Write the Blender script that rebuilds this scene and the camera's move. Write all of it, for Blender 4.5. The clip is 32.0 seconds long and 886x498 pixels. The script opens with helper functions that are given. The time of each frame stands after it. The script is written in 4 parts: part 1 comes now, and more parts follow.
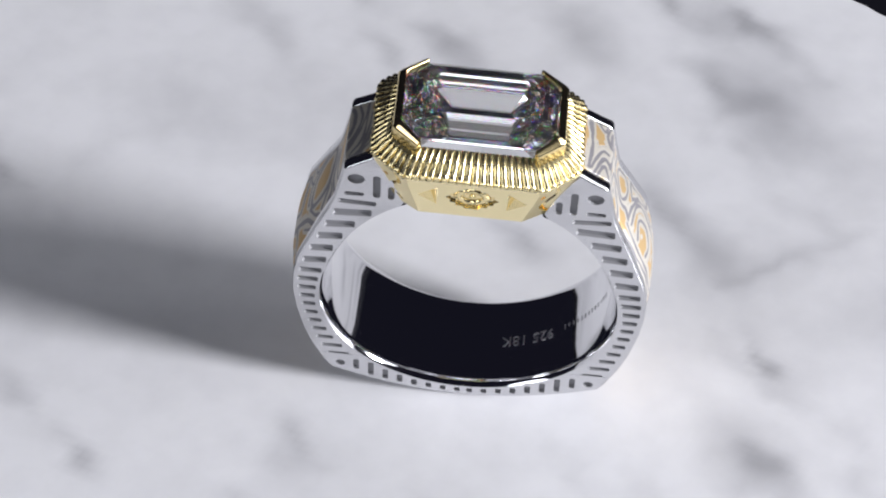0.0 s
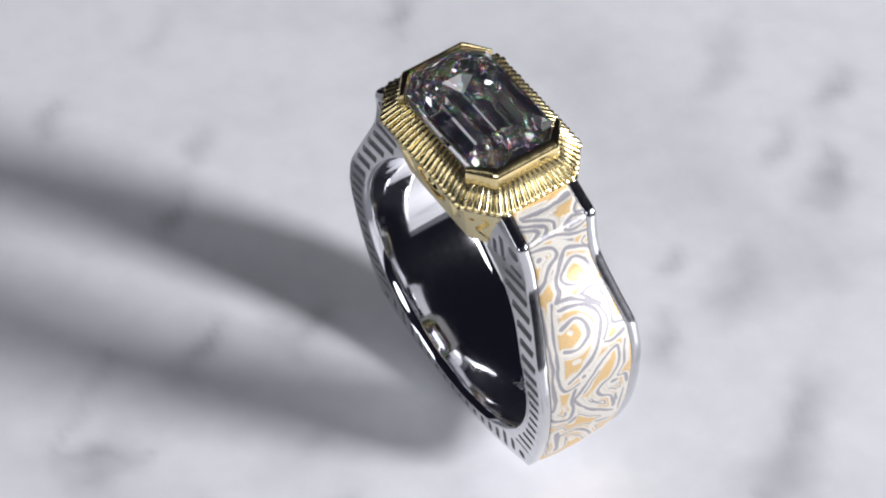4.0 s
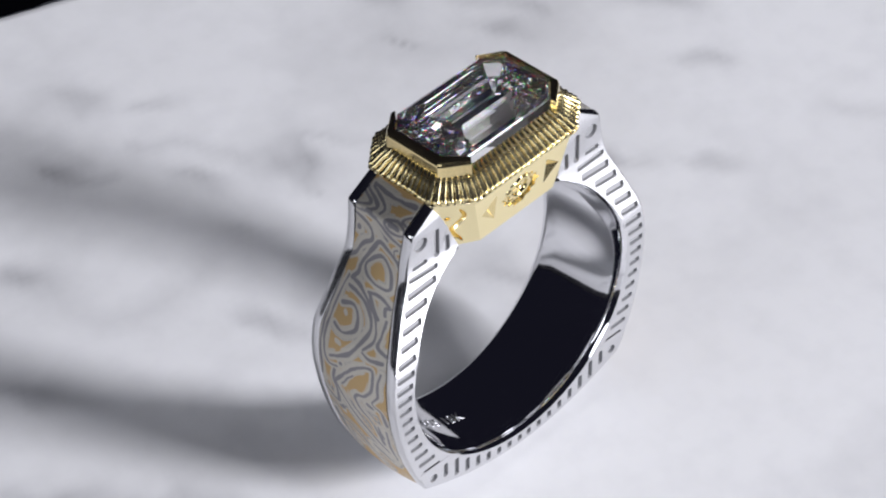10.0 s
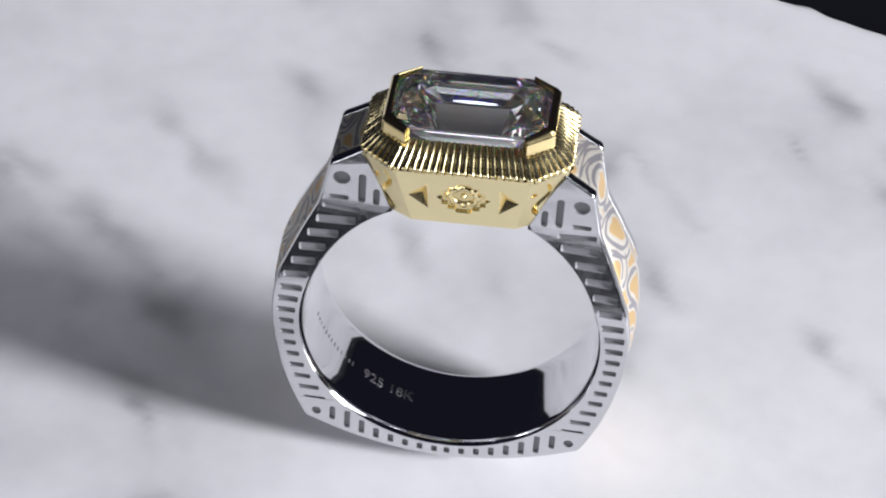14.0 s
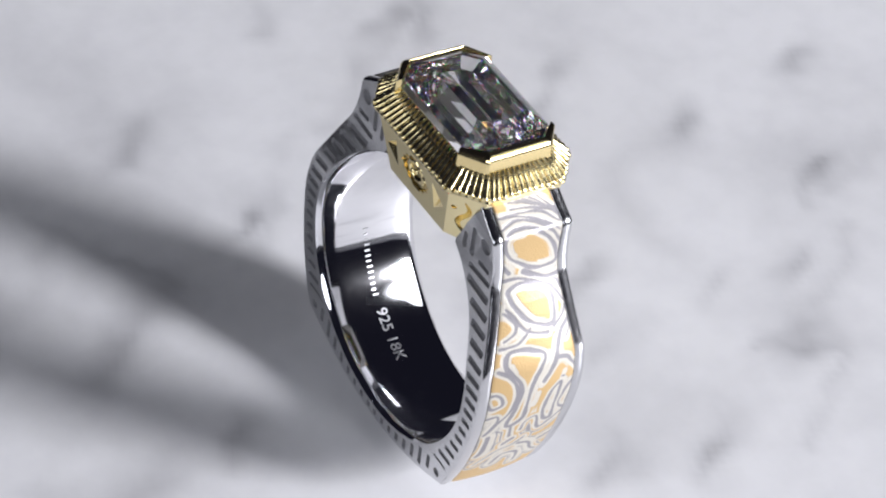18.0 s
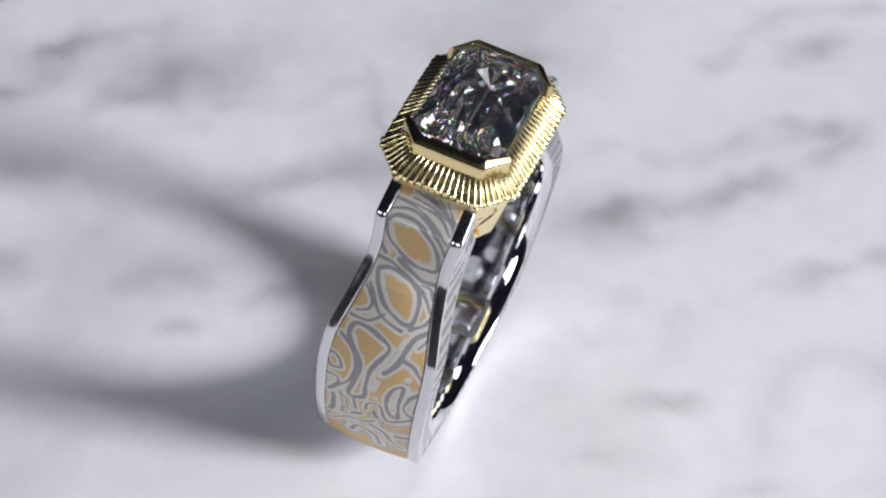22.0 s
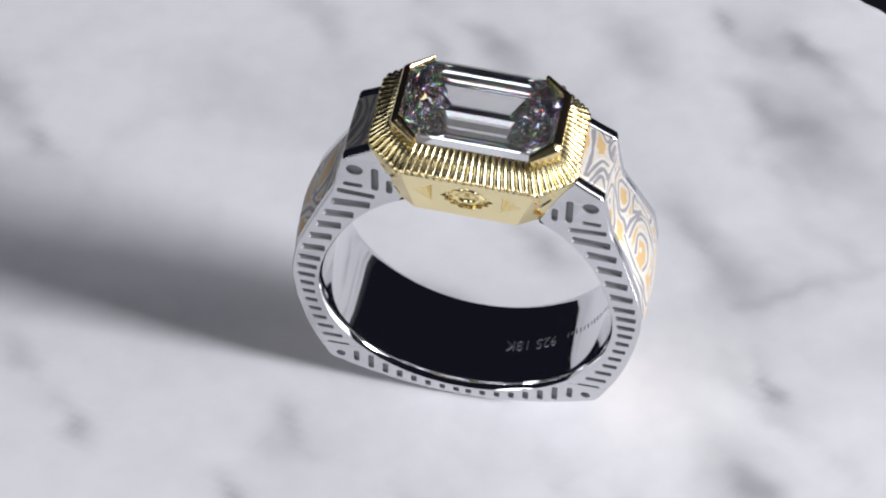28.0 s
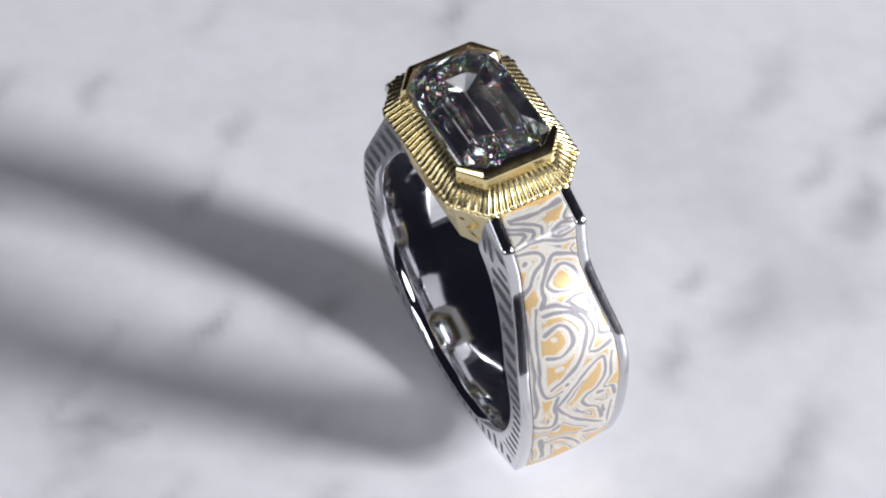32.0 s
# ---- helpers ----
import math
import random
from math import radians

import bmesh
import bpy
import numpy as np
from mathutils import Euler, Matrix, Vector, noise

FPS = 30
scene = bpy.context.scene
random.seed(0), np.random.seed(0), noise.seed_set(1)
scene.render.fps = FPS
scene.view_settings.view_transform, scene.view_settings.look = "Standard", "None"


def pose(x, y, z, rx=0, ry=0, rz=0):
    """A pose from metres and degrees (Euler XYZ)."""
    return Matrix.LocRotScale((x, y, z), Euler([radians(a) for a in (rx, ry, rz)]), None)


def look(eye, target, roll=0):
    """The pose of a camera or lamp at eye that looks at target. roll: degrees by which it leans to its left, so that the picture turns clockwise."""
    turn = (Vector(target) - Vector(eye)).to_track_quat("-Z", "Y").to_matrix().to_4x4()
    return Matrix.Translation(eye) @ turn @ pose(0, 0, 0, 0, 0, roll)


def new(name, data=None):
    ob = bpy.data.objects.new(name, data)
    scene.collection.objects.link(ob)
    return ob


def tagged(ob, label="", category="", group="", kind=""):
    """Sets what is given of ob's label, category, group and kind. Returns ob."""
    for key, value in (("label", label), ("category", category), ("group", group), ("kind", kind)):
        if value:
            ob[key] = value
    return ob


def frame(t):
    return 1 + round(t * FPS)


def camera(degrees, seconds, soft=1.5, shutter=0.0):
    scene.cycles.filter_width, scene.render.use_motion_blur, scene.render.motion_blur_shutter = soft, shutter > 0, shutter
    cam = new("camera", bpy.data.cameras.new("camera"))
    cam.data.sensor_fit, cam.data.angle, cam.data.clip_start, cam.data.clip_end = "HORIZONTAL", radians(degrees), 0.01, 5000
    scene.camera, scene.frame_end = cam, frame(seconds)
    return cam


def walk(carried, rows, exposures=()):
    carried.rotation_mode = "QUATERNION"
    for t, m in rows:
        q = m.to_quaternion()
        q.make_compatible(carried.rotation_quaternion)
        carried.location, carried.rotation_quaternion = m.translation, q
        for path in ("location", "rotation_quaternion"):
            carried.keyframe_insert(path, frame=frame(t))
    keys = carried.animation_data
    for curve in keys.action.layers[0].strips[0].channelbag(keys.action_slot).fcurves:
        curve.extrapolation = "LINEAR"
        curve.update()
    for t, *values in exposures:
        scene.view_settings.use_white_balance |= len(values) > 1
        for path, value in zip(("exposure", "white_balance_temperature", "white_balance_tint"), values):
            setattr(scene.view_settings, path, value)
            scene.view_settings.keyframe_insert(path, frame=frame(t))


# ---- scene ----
# One finger ring on a slowly turning round of marble; lamp and camera stand still.
MM = 0.001
cam = camera(17.429, 32.0, 2.05)


def view_pose():
    """The camera on its stand, tilted down, with a slight roll."""
    pan, tilt, roll = radians(0.697), radians(46.044), radians(3.406)
    fw = Vector((-math.sin(pan) * math.cos(tilt), math.cos(pan) * math.cos(tilt), -math.sin(tilt)))
    rt = Vector((math.cos(pan), math.sin(pan), 0))
    up = rt.cross(fw)
    r2 = rt * math.cos(roll) + up * math.sin(roll)
    u2 = up * math.cos(roll) - rt * math.sin(roll)
    m = Matrix((r2, u2, -fw)).transposed().to_4x4()
    m.translation = Vector((0, -130.31, 149.23)) * MM
    return m


walk(cam, [(0.0, view_pose()), (32.0, view_pose())])

# ---- light ----
world = bpy.data.worlds.new("dim_room")
scene.world = world
world.use_nodes = True
bg = world.node_tree.nodes["Background"]
bg.inputs[0].default_value = (0.55, 0.55, 1.0, 1)
bg.inputs[1].default_value = 0.013


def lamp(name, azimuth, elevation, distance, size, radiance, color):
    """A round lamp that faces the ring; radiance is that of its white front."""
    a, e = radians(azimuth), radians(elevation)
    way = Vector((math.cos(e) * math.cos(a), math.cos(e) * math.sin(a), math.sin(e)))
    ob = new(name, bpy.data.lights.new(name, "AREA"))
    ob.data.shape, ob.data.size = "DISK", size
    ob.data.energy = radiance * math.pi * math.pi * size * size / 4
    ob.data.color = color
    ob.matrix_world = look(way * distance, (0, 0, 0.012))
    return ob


# a bright small lamp with its wide white shade, and a paler lamp before the slab
key = lamp("key_lamp", -16.2, 19.5, 0.85, 0.2, 139.0, (0.935, 0.935, 1.0))
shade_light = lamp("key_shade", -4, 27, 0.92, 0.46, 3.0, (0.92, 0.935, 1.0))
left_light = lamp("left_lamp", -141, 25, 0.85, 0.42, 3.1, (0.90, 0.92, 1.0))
# an added fill from the front that lifts the shadows
fill_light = lamp("front_fill", -92, 27, 0.95, 0.42, 4.0, (0.86, 0.89, 1.0))


# the cut stone sends light round inside it many times
scene.cycles.max_bounces, scene.cycles.glossy_bounces, scene.cycles.transmission_bounces = 20, 16, 20


# ---- materials ----
def mat(name):
    m = bpy.data.materials.new(name)
    m.use_nodes = True
    return m, m.node_tree.nodes, m.node_tree.links, m.node_tree.nodes["Principled BSDF"]


def metal(name, color, rough, grain=0.03, bump=0.0, bare=1.0):
    m, n, l, b = mat(name)
    b.inputs["Metallic"].default_value = bare
    co = n.new("ShaderNodeTexCoord")
    no = n.new("ShaderNodeTexNoise")
    no.inputs["Scale"].default_value = 2600
    no.inputs["Detail"].default_value = 4
    l.new(co.outputs["Object"], no.inputs["Vector"])
    big = n.new("ShaderNodeTexNoise")
    big.inputs["Scale"].default_value = 240
    l.new(co.outputs["Object"], big.inputs["Vector"])
    ad = n.new("ShaderNodeMath")
    ad.operation = "MULTIPLY"
    l.new(no.outputs["Fac"], ad.inputs[0])
    l.new(big.outputs["Fac"], ad.inputs[1])
    mr = n.new("ShaderNodeMapRange")
    mr.inputs["From Min"].default_value, mr.inputs["From Max"].default_value = 0.1, 0.45
    mr.inputs["To Min"].default_value, mr.inputs["To Max"].default_value = rough, rough + grain
    l.new(ad.outputs[0], mr.inputs["Value"])
    l.new(mr.outputs[0], b.inputs["Roughness"])
    b.inputs["Base Color"].default_value = (*color, 1)
    if bump:
        bp = n.new("ShaderNodeBump")
        bp.inputs["Strength"].default_value, bp.inputs["Distance"].default_value = bump, 0.00004
        l.new(no.outputs["Fac"], bp.inputs["Height"])
        l.new(bp.outputs[0], b.inputs["Normal"])
    return m


SILVER = metal("polished_silver", (0.68, 0.68, 0.695), 0.12, 0.1, 0.08)
BORE = metal("mirror_bore_silver", (0.84, 0.84, 0.86), 0.055, 0.015)
# slot walls and floors: a darker, rougher grey than the faces
RECESS = metal("dark_matt_silver", (0.27, 0.27, 0.28), 0.5, 0.15, 0.15, 0.2)
GOLD = metal("yellow_gold", (0.96, 0.81, 0.43), 0.11, 0.06)
GOLD_MIRROR = metal("mirror_yellow_gold", (0.88, 0.72, 0.37), 0.11, 0.06)
GOLD_SATIN = metal("satin_yellow_gold", (0.94, 0.80, 0.44), 0.23, 0.08)
# duller, darker gold: the shade below the stone is painted in
SEAT_SHADE = metal("shaded_seat_gold", (0.45, 0.44, 0.415), 0.4, 0.1, 0.2)
GOLD_MATT = metal("matt_yellow_gold", (0.95, 0.83, 0.49), 0.33, 0.08, 0.15)
GOLD_CUT = metal("cut_yellow_gold", (0.93, 0.77, 0.40), 0.16, 0.1, 0.25)


def mokume():
    m, n, l, b = mat("woodgrain_metal")
    at = n.new("ShaderNodeAttribute")
    at.attribute_name = "layer"
    gold, grey, pale = (0.59, 0.41, 0.195, 1), (0.29, 0.28, 0.295, 1), (0.63, 0.60, 0.53, 1)
    rp = n.new("ShaderNodeValToRGB")
    e = rp.color_ramp.elements
    e[0].position, e[0].color = 0.12, grey
    e[1].position, e[1].color = 0.92, gold
    for p in (0.42, 0.58):
        x = e.new(p)
        x.color = pale
    l.new(at.outputs["Fac"], rp.inputs[0])
    co = n.new("ShaderNodeTexCoord")
    no = n.new("ShaderNodeTexNoise")
    no.inputs["Scale"].default_value, no.inputs["Detail"].default_value = 9000, 2
    l.new(co.outputs["Object"], no.inputs["Vector"])
    l.new(rp.outputs[0], b.inputs["Base Color"])
    b.inputs["Metallic"].default_value = 0.55
    b.inputs["Specular IOR Level"].default_value = 0.7
    b.inputs["Roughness"].default_value = 0.5
    bp = n.new("ShaderNodeBump")
    bp.inputs["Strength"].default_value, bp.inputs["Distance"].default_value = 0.5, 0.00004
    l.new(no.outputs["Fac"], bp.inputs["Height"])
    l.new(bp.outputs[0], b.inputs["Normal"])
    return m


MOKUME = mokume()


def gem():
    """Clear stone with fire: red, green and blue are bent a little differently."""
    m, n, l, b = mat("clear_diamond")
    total = None
    for color, ior in (((1, 0, 0, 1), 2.395), ((0, 1, 0, 1), 2.41), ((0, 0, 1, 1), 2.43)):
        g = n.new("ShaderNodeBsdfGlass")
        g.inputs["Color"].default_value = color
        g.inputs["IOR"].default_value, g.inputs["Roughness"].default_value = ior, 0.0
        if total is None:
            total = g.outputs[0]
        else:
            a = n.new("ShaderNodeAddShader")
            l.new(total, a.inputs[0])
            l.new(g.outputs[0], a.inputs[1])
            total = a.outputs[0]
    clear = n.new("ShaderNodeBsdfGlass")
    clear.inputs["IOR"].default_value, clear.inputs["Roughness"].default_value = 2.41, 0.0
    mix = n.new("ShaderNodeMixShader")
    mix.inputs[0].default_value = 0.04
    l.new(clear.outputs[0], mix.inputs[1])
    l.new(total, mix.inputs[2])
    # a share of rough glass spreads the sparkle, a glare haze put into the stone
    haze = n.new("ShaderNodeBsdfGlass")
    haze.inputs["IOR"].default_value, haze.inputs["Roughness"].default_value = 2.41, 0.2
    hazed = n.new("ShaderNodeMixShader")
    hazed.inputs[0].default_value = 0.035
    l.new(mix.outputs[0], hazed.inputs[1])
    l.new(haze.outputs[0], hazed.inputs[2])
    l.new(hazed.outputs[0], n["Material Output"].inputs["Surface"])
    return m


DIAMOND = gem()


def marble():
    m, n, l, b = mat("white_veined_marble")
    co = n.new("ShaderNodeTexCoord")
    at = n.new("ShaderNodeAttribute")
    at.attribute_name = "grey"
    fine = n.new("ShaderNodeTexNoise")
    fine.inputs["Scale"].default_value, fine.inputs["Detail"].default_value = 420, 5
    l.new(co.outputs["Object"], fine.inputs["Vector"])
    fm = n.new("ShaderNodeMapRange")
    fm.inputs["To Min"].default_value, fm.inputs["To Max"].default_value = -0.07, 0.09
    l.new(fine.outputs["Fac"], fm.inputs["Value"])
    ad = n.new("ShaderNodeMath")
    ad.operation = "ADD"
    l.new(at.outputs["Fac"], ad.inputs[0])
    l.new(fm.outputs[0], ad.inputs[1])
    col = n.new("ShaderNodeValToRGB")
    e = col.color_ramp.elements
    e[0].position, e[0].color = 0.0, (0.83, 0.83, 0.84, 1)
    e[1].position, e[1].color = 1.0, (0.20, 0.20, 0.21, 1)
    x = e.new(0.5)
    x.color = (0.45, 0.45, 0.465, 1)
    l.new(ad.outputs[0], col.inputs[0])
    l.new(col.outputs[0], b.inputs["Base Color"])
    b.inputs["Roughness"].default_value = 0.38
    b.inputs["Specular IOR Level"].default_value = 0.3
    b.inputs["Subsurface Weight"].default_value = 0.15
    b.inputs["Subsurface Radius"].default_value = (0.0012, 0.0012, 0.0011)
    return m


MARBLE = marble()


def plain(name, color, rough):
    m, n, l, b = mat(name)
    co = n.new("ShaderNodeTexCoord")
    no = n.new("ShaderNodeTexNoise")
    no.inputs["Scale"].default_value, no.inputs["Detail"].default_value = 120, 6
    l.new(co.outputs["Object"], no.inputs["Vector"])
    r = n.new("ShaderNodeValToRGB")
    e = r.color_ramp.elements
    e[0].color = (*[c * 0.7 for c in color], 1)
    e[1].color = (*[min(1, c * 1.3) for c in color], 1)
    l.new(no.outputs["Fac"], r.inputs[0])
    l.new(r.outputs[0], b.inputs["Base Color"])
    b.inputs["Roughness"].default_value = rough
    b.inputs["Specular IOR Level"].default_value = 0.08
    return m


BLACK = plain("black_cloth", (0.006, 0.006, 0.010), 0.9)
PUTTY = plain("white_putty", (0.7, 0.69, 0.66), 0.6)


# ---- mesh helpers (millimetres in, metres out) ----
def mesh_from(name, verts, faces, material, smooth=False, merge=0.0):
    bm = bmesh.new()
    vs = [bm.verts.new((v[0] * MM, v[1] * MM, v[2] * MM)) for v in verts]
    for fc in faces:
        if len(set(fc)) > 2:
            try:
                bm.faces.new([vs[i] for i in fc])
            except ValueError:
                pass
    return finish(name, bm, material, smooth, merge)


def finish(name, bm, material, smooth=False, merge=0.0):
    if merge:
        bmesh.ops.remove_doubles(bm, verts=bm.verts, dist=merge * MM)
    bmesh.ops.recalc_face_normals(bm, faces=bm.faces)
    for fc in bm.faces:
        fc.smooth = smooth
    me = bpy.data.meshes.new(name)
    bm.to_mesh(me)
    bm.free()
    for x in material if isinstance(material, (list, tuple)) else [material]:
        me.materials.append(x)
    return me


def part(name, me, parent, label=""):
    ob = new(name, me)
    ob.parent = parent
    return tagged(ob, label) if label else ob


def lathe_oct(rings):
    """Stacked closed outlines, joined into a skin."""
    n = len(rings[0])
    verts = [v for r in rings for v in r]
    faces = [(k * n + i, k * n + (i + 1) % n, (k + 1) * n + (i + 1) % n, (k + 1) * n + i) for k in range(len(rings) - 1) for i in range(n)]
    return verts, faces


def octagon(hx, hy, c, z):
    """A rectangle with clipped corners."""
    return [(hx, -hy + c, z), (hx, hy - c, z), (hx - c, hy, z), (-hx + c, hy, z), (-hx, hy - c, z), (-hx, -hy + c, z), (-hx + c, -hy, z), (hx - c, -hy, z)]


# ---- the ring's form, in its own frame: x across, y along the finger, z up, bore centre at the origin ----
BORE_R, RIM_R = 9.45, 9.75


def smooth_table(keys, values):
    dense = np.linspace(keys[0], keys[-1], 400)
    v = np.interp(dense, keys, values)
    k = np.ones(15) / 15
    pad = np.concatenate([2 * v[0] - v[7:0:-1], v, 2 * v[-1] - v[-2:-9:-1]])
    return dense, np.convolve(pad, k, "valid")


OUT_Z, OUT_X = smooth_table([-8.65, -7.9, -6, -4.2, -2, 0, 1.5, 3.4, 5.3, 6.7, 7.1, 8.5, 9.5, 10.7, 11.9], [9.0, 9.4, 10.2, 10.75, 11.2, 11.42, 11.4, 11.1, 10.3, 9.7, 9.5, 8.85, 8.65, 8.4, 8.2])
HALF_Z, HALF_Y = smooth_table([-10.8, -8, -5, -2, 1, 3, 4, 5, 6, 7, 8, 8.8, 9.5, 10.5, 11.3, 11.85, 12.8, 13.6], [3.5, 3.65, 3.74, 3.8, 3.88, 3.82, 3.65, 3.43, 3.22, 3.03, 2.86, 2.77, 2.72, 2.75, 2.84, 2.9, 2.82, 2.78])


def out_x(z):
    return float(np.interp(z, OUT_Z, OUT_X))


def half(z):
    return float(np.interp(z, HALF_Z, HALF_Y))


def out_bottom(x):
    return -10.72 + 1.7 * (abs(x) / 8) ** 2


def bulge(z):
    """How far the inlay swells out between its rails."""
    return 0.16 + 0.3 * min(1.0, max(0.0, (9.8 - z) / 2.5)) - 0.14 * min(1.0, max(0.0, (3 - z) / 5))


RAIL = 0.74
# the rail's crowned section: distance in from the edge, height
RAIL_FORM = [(0, -0.02), (0.012, 0.02), (0.05, 0.065), (0.15, 0.105), (0.3, 0.135), (0.46, 0.145), (0.6, 0.135), (0.69, 0.11), (0.735, 0.07), (0.76, 0.0)]


def rounded_box(x0, x1, z0, z1, r):
    pts = []
    for cx, cz, a0 in ((x1 - r, z1 - r, 0), (x0 + r, z1 - r, 90), (x0 + r, z0 + r, 180), (x1 - r, z0 + r, 270)):
        for k in range(4):
            a = radians(a0 + 30 * k)
            pts.append((cx + r * math.cos(a), cz + r * math.sin(a)))
    return pts


def disc(cx, cz, r, n=18):
    return [(cx + r * math.cos(2 * math.pi * k / n), cz + r * math.sin(2 * math.pi * k / n)) for k in range(n)]


# where the shoulders meet the head, from the top down to the bore's rim
SHOULDER = [(6.4, 13.05), (5.9, 12.3), (5.25, 11.0), (4.8, 9.9), (4.4, 8.701)]


def face_cells():
    """One quarter of a side face: outlines with the slots cut in them, (x, z)."""
    cells = []
    rim = lambda z: max(math.sqrt(max(RIM_R ** 2 - z * z, 0)), SHOULDER[-1][0])
    level = lambda k: float(np.interp(k, [1, 2, 3, 8, 18], [9.45, 8.55, 7.62, 2.36, -7.0]))
    top, zb = level(1.5), level(18.5)
    for k in range(2, 19):
        z1, z0 = (top if k == 2 else level(k - 0.5)), level(k + 0.5)
        zm = level(k)
        outer = [(rim(z0), z0), (out_x(z0) - 0.02, z0), (out_x(zm) - 0.02, zm), (out_x(z1) - 0.02, z1), (rim(z1), z1), (rim(zm), zm)]
        low = float(np.interp(k, [8, 11, 14, 17, 18], [0, 0.24, 0.3, 0.4, 0.75]))
        tall = float(np.interp(k, [2, 3, 8, 12, 18], [0.2, 0.28, 0.25, 0.21, 0.19]))
        a = max(rim(zm - tall), rim(zm + tall)) + 0.08 + low + (1.1 if k == 2 else 0)
        c = min(out_x(zm - tall), out_x(zm + tall)) - float(np.interp(k, [7, 9, 12, 16], [0.12, 0.16, 0.3, 0.4]))
        # the slots lean a little towards the outer edge
        lean = float(np.interp(k, [2, 7, 8], [0.12, 0.08, 0]))
        slot = [(x, z + lean * (0.5 - (x - a) / (c - a)) * (1 if k > 2 else -1)) for x, z in rounded_box(a, c, zm - tall, zm + tall, 0.13)]
        cells.append((outer, [slot]))
    # the bottom arc, slot by slot
    edges = [0.0] + [0.9 + 0.985 * k for k in range(7)]
    for x0, x1 in zip(edges[:-1], edges[1:]):
        xm = (x0 + x1) / 2 if x0 else 0.42
        zi = lambda x: -math.sqrt(RIM_R ** 2 - x * x)
        outer = [(x0, zi(x0)), (xm, zi(xm)), (x1, zi(x1)), (x1, out_bottom(x1)), (xm, out_bottom(xm)), (x0, out_bottom(x0))]
        t = min(zi(xm - 0.2), zi(xm + 0.2)) - 0.2
        b = max(out_bottom(xm - 0.2), out_bottom(xm + 0.2)) + 0.24
        t = max(t, b + 0.3)
        cells.append((outer, [rounded_box(xm - 0.2, xm + 0.2, b, t, 0.1)]))
    # the lower corner with its dot
    x0, xe = edges[-1], out_x(zb) - 0.02
    ri = math.sqrt(RIM_R ** 2 - x0 * x0)
    mid = [(RIM_R * math.cos(a), RIM_R * math.sin(a)) for a in np.linspace(math.atan2(zb, rim(zb)), math.atan2(-ri, x0), 4)]
    outer = mid + [(x0, out_bottom(x0)), (7.6, out_bottom(7.6)), (8.5, out_bottom(8.5)), (8.98, -8.62), (out_x(-8.2) - 0.02, -8.2), (xe, zb)]
    cells.append((outer, [rounded_box(7.12, 7.52, -8.75, -7.55, 0.15), disc(8.4, -8.1, 0.33)]))
    # the shoulder with dot and upright slots
    outer = [(rim(top), top)] + [(out_x(z) - 0.02, z) for z in (top, 9.6, 10.4, 11.2, 11.9)] + [(7.3, 12.45)] + SHOULDER[:-1]
    cells.append((outer, [disc(7.52, 10.92, 0.55), rounded_box(5.97, 6.45, 9.1, 11.4, 0.2), rounded_box(5.08, 5.5, 9.05, 10.3, 0.18), rounded_box(7.02, 8.28, 9.15, 9.5, 0.14)]))
    return cells


def bore_r(y, h):
    """The bore swells inwards between its eased rims."""
    f = min(1.0, abs(y) / h)
    return BORE_R + 0.09 * f * f + 0.21 * max(0.0, (f - 0.84) / 0.16) ** 2


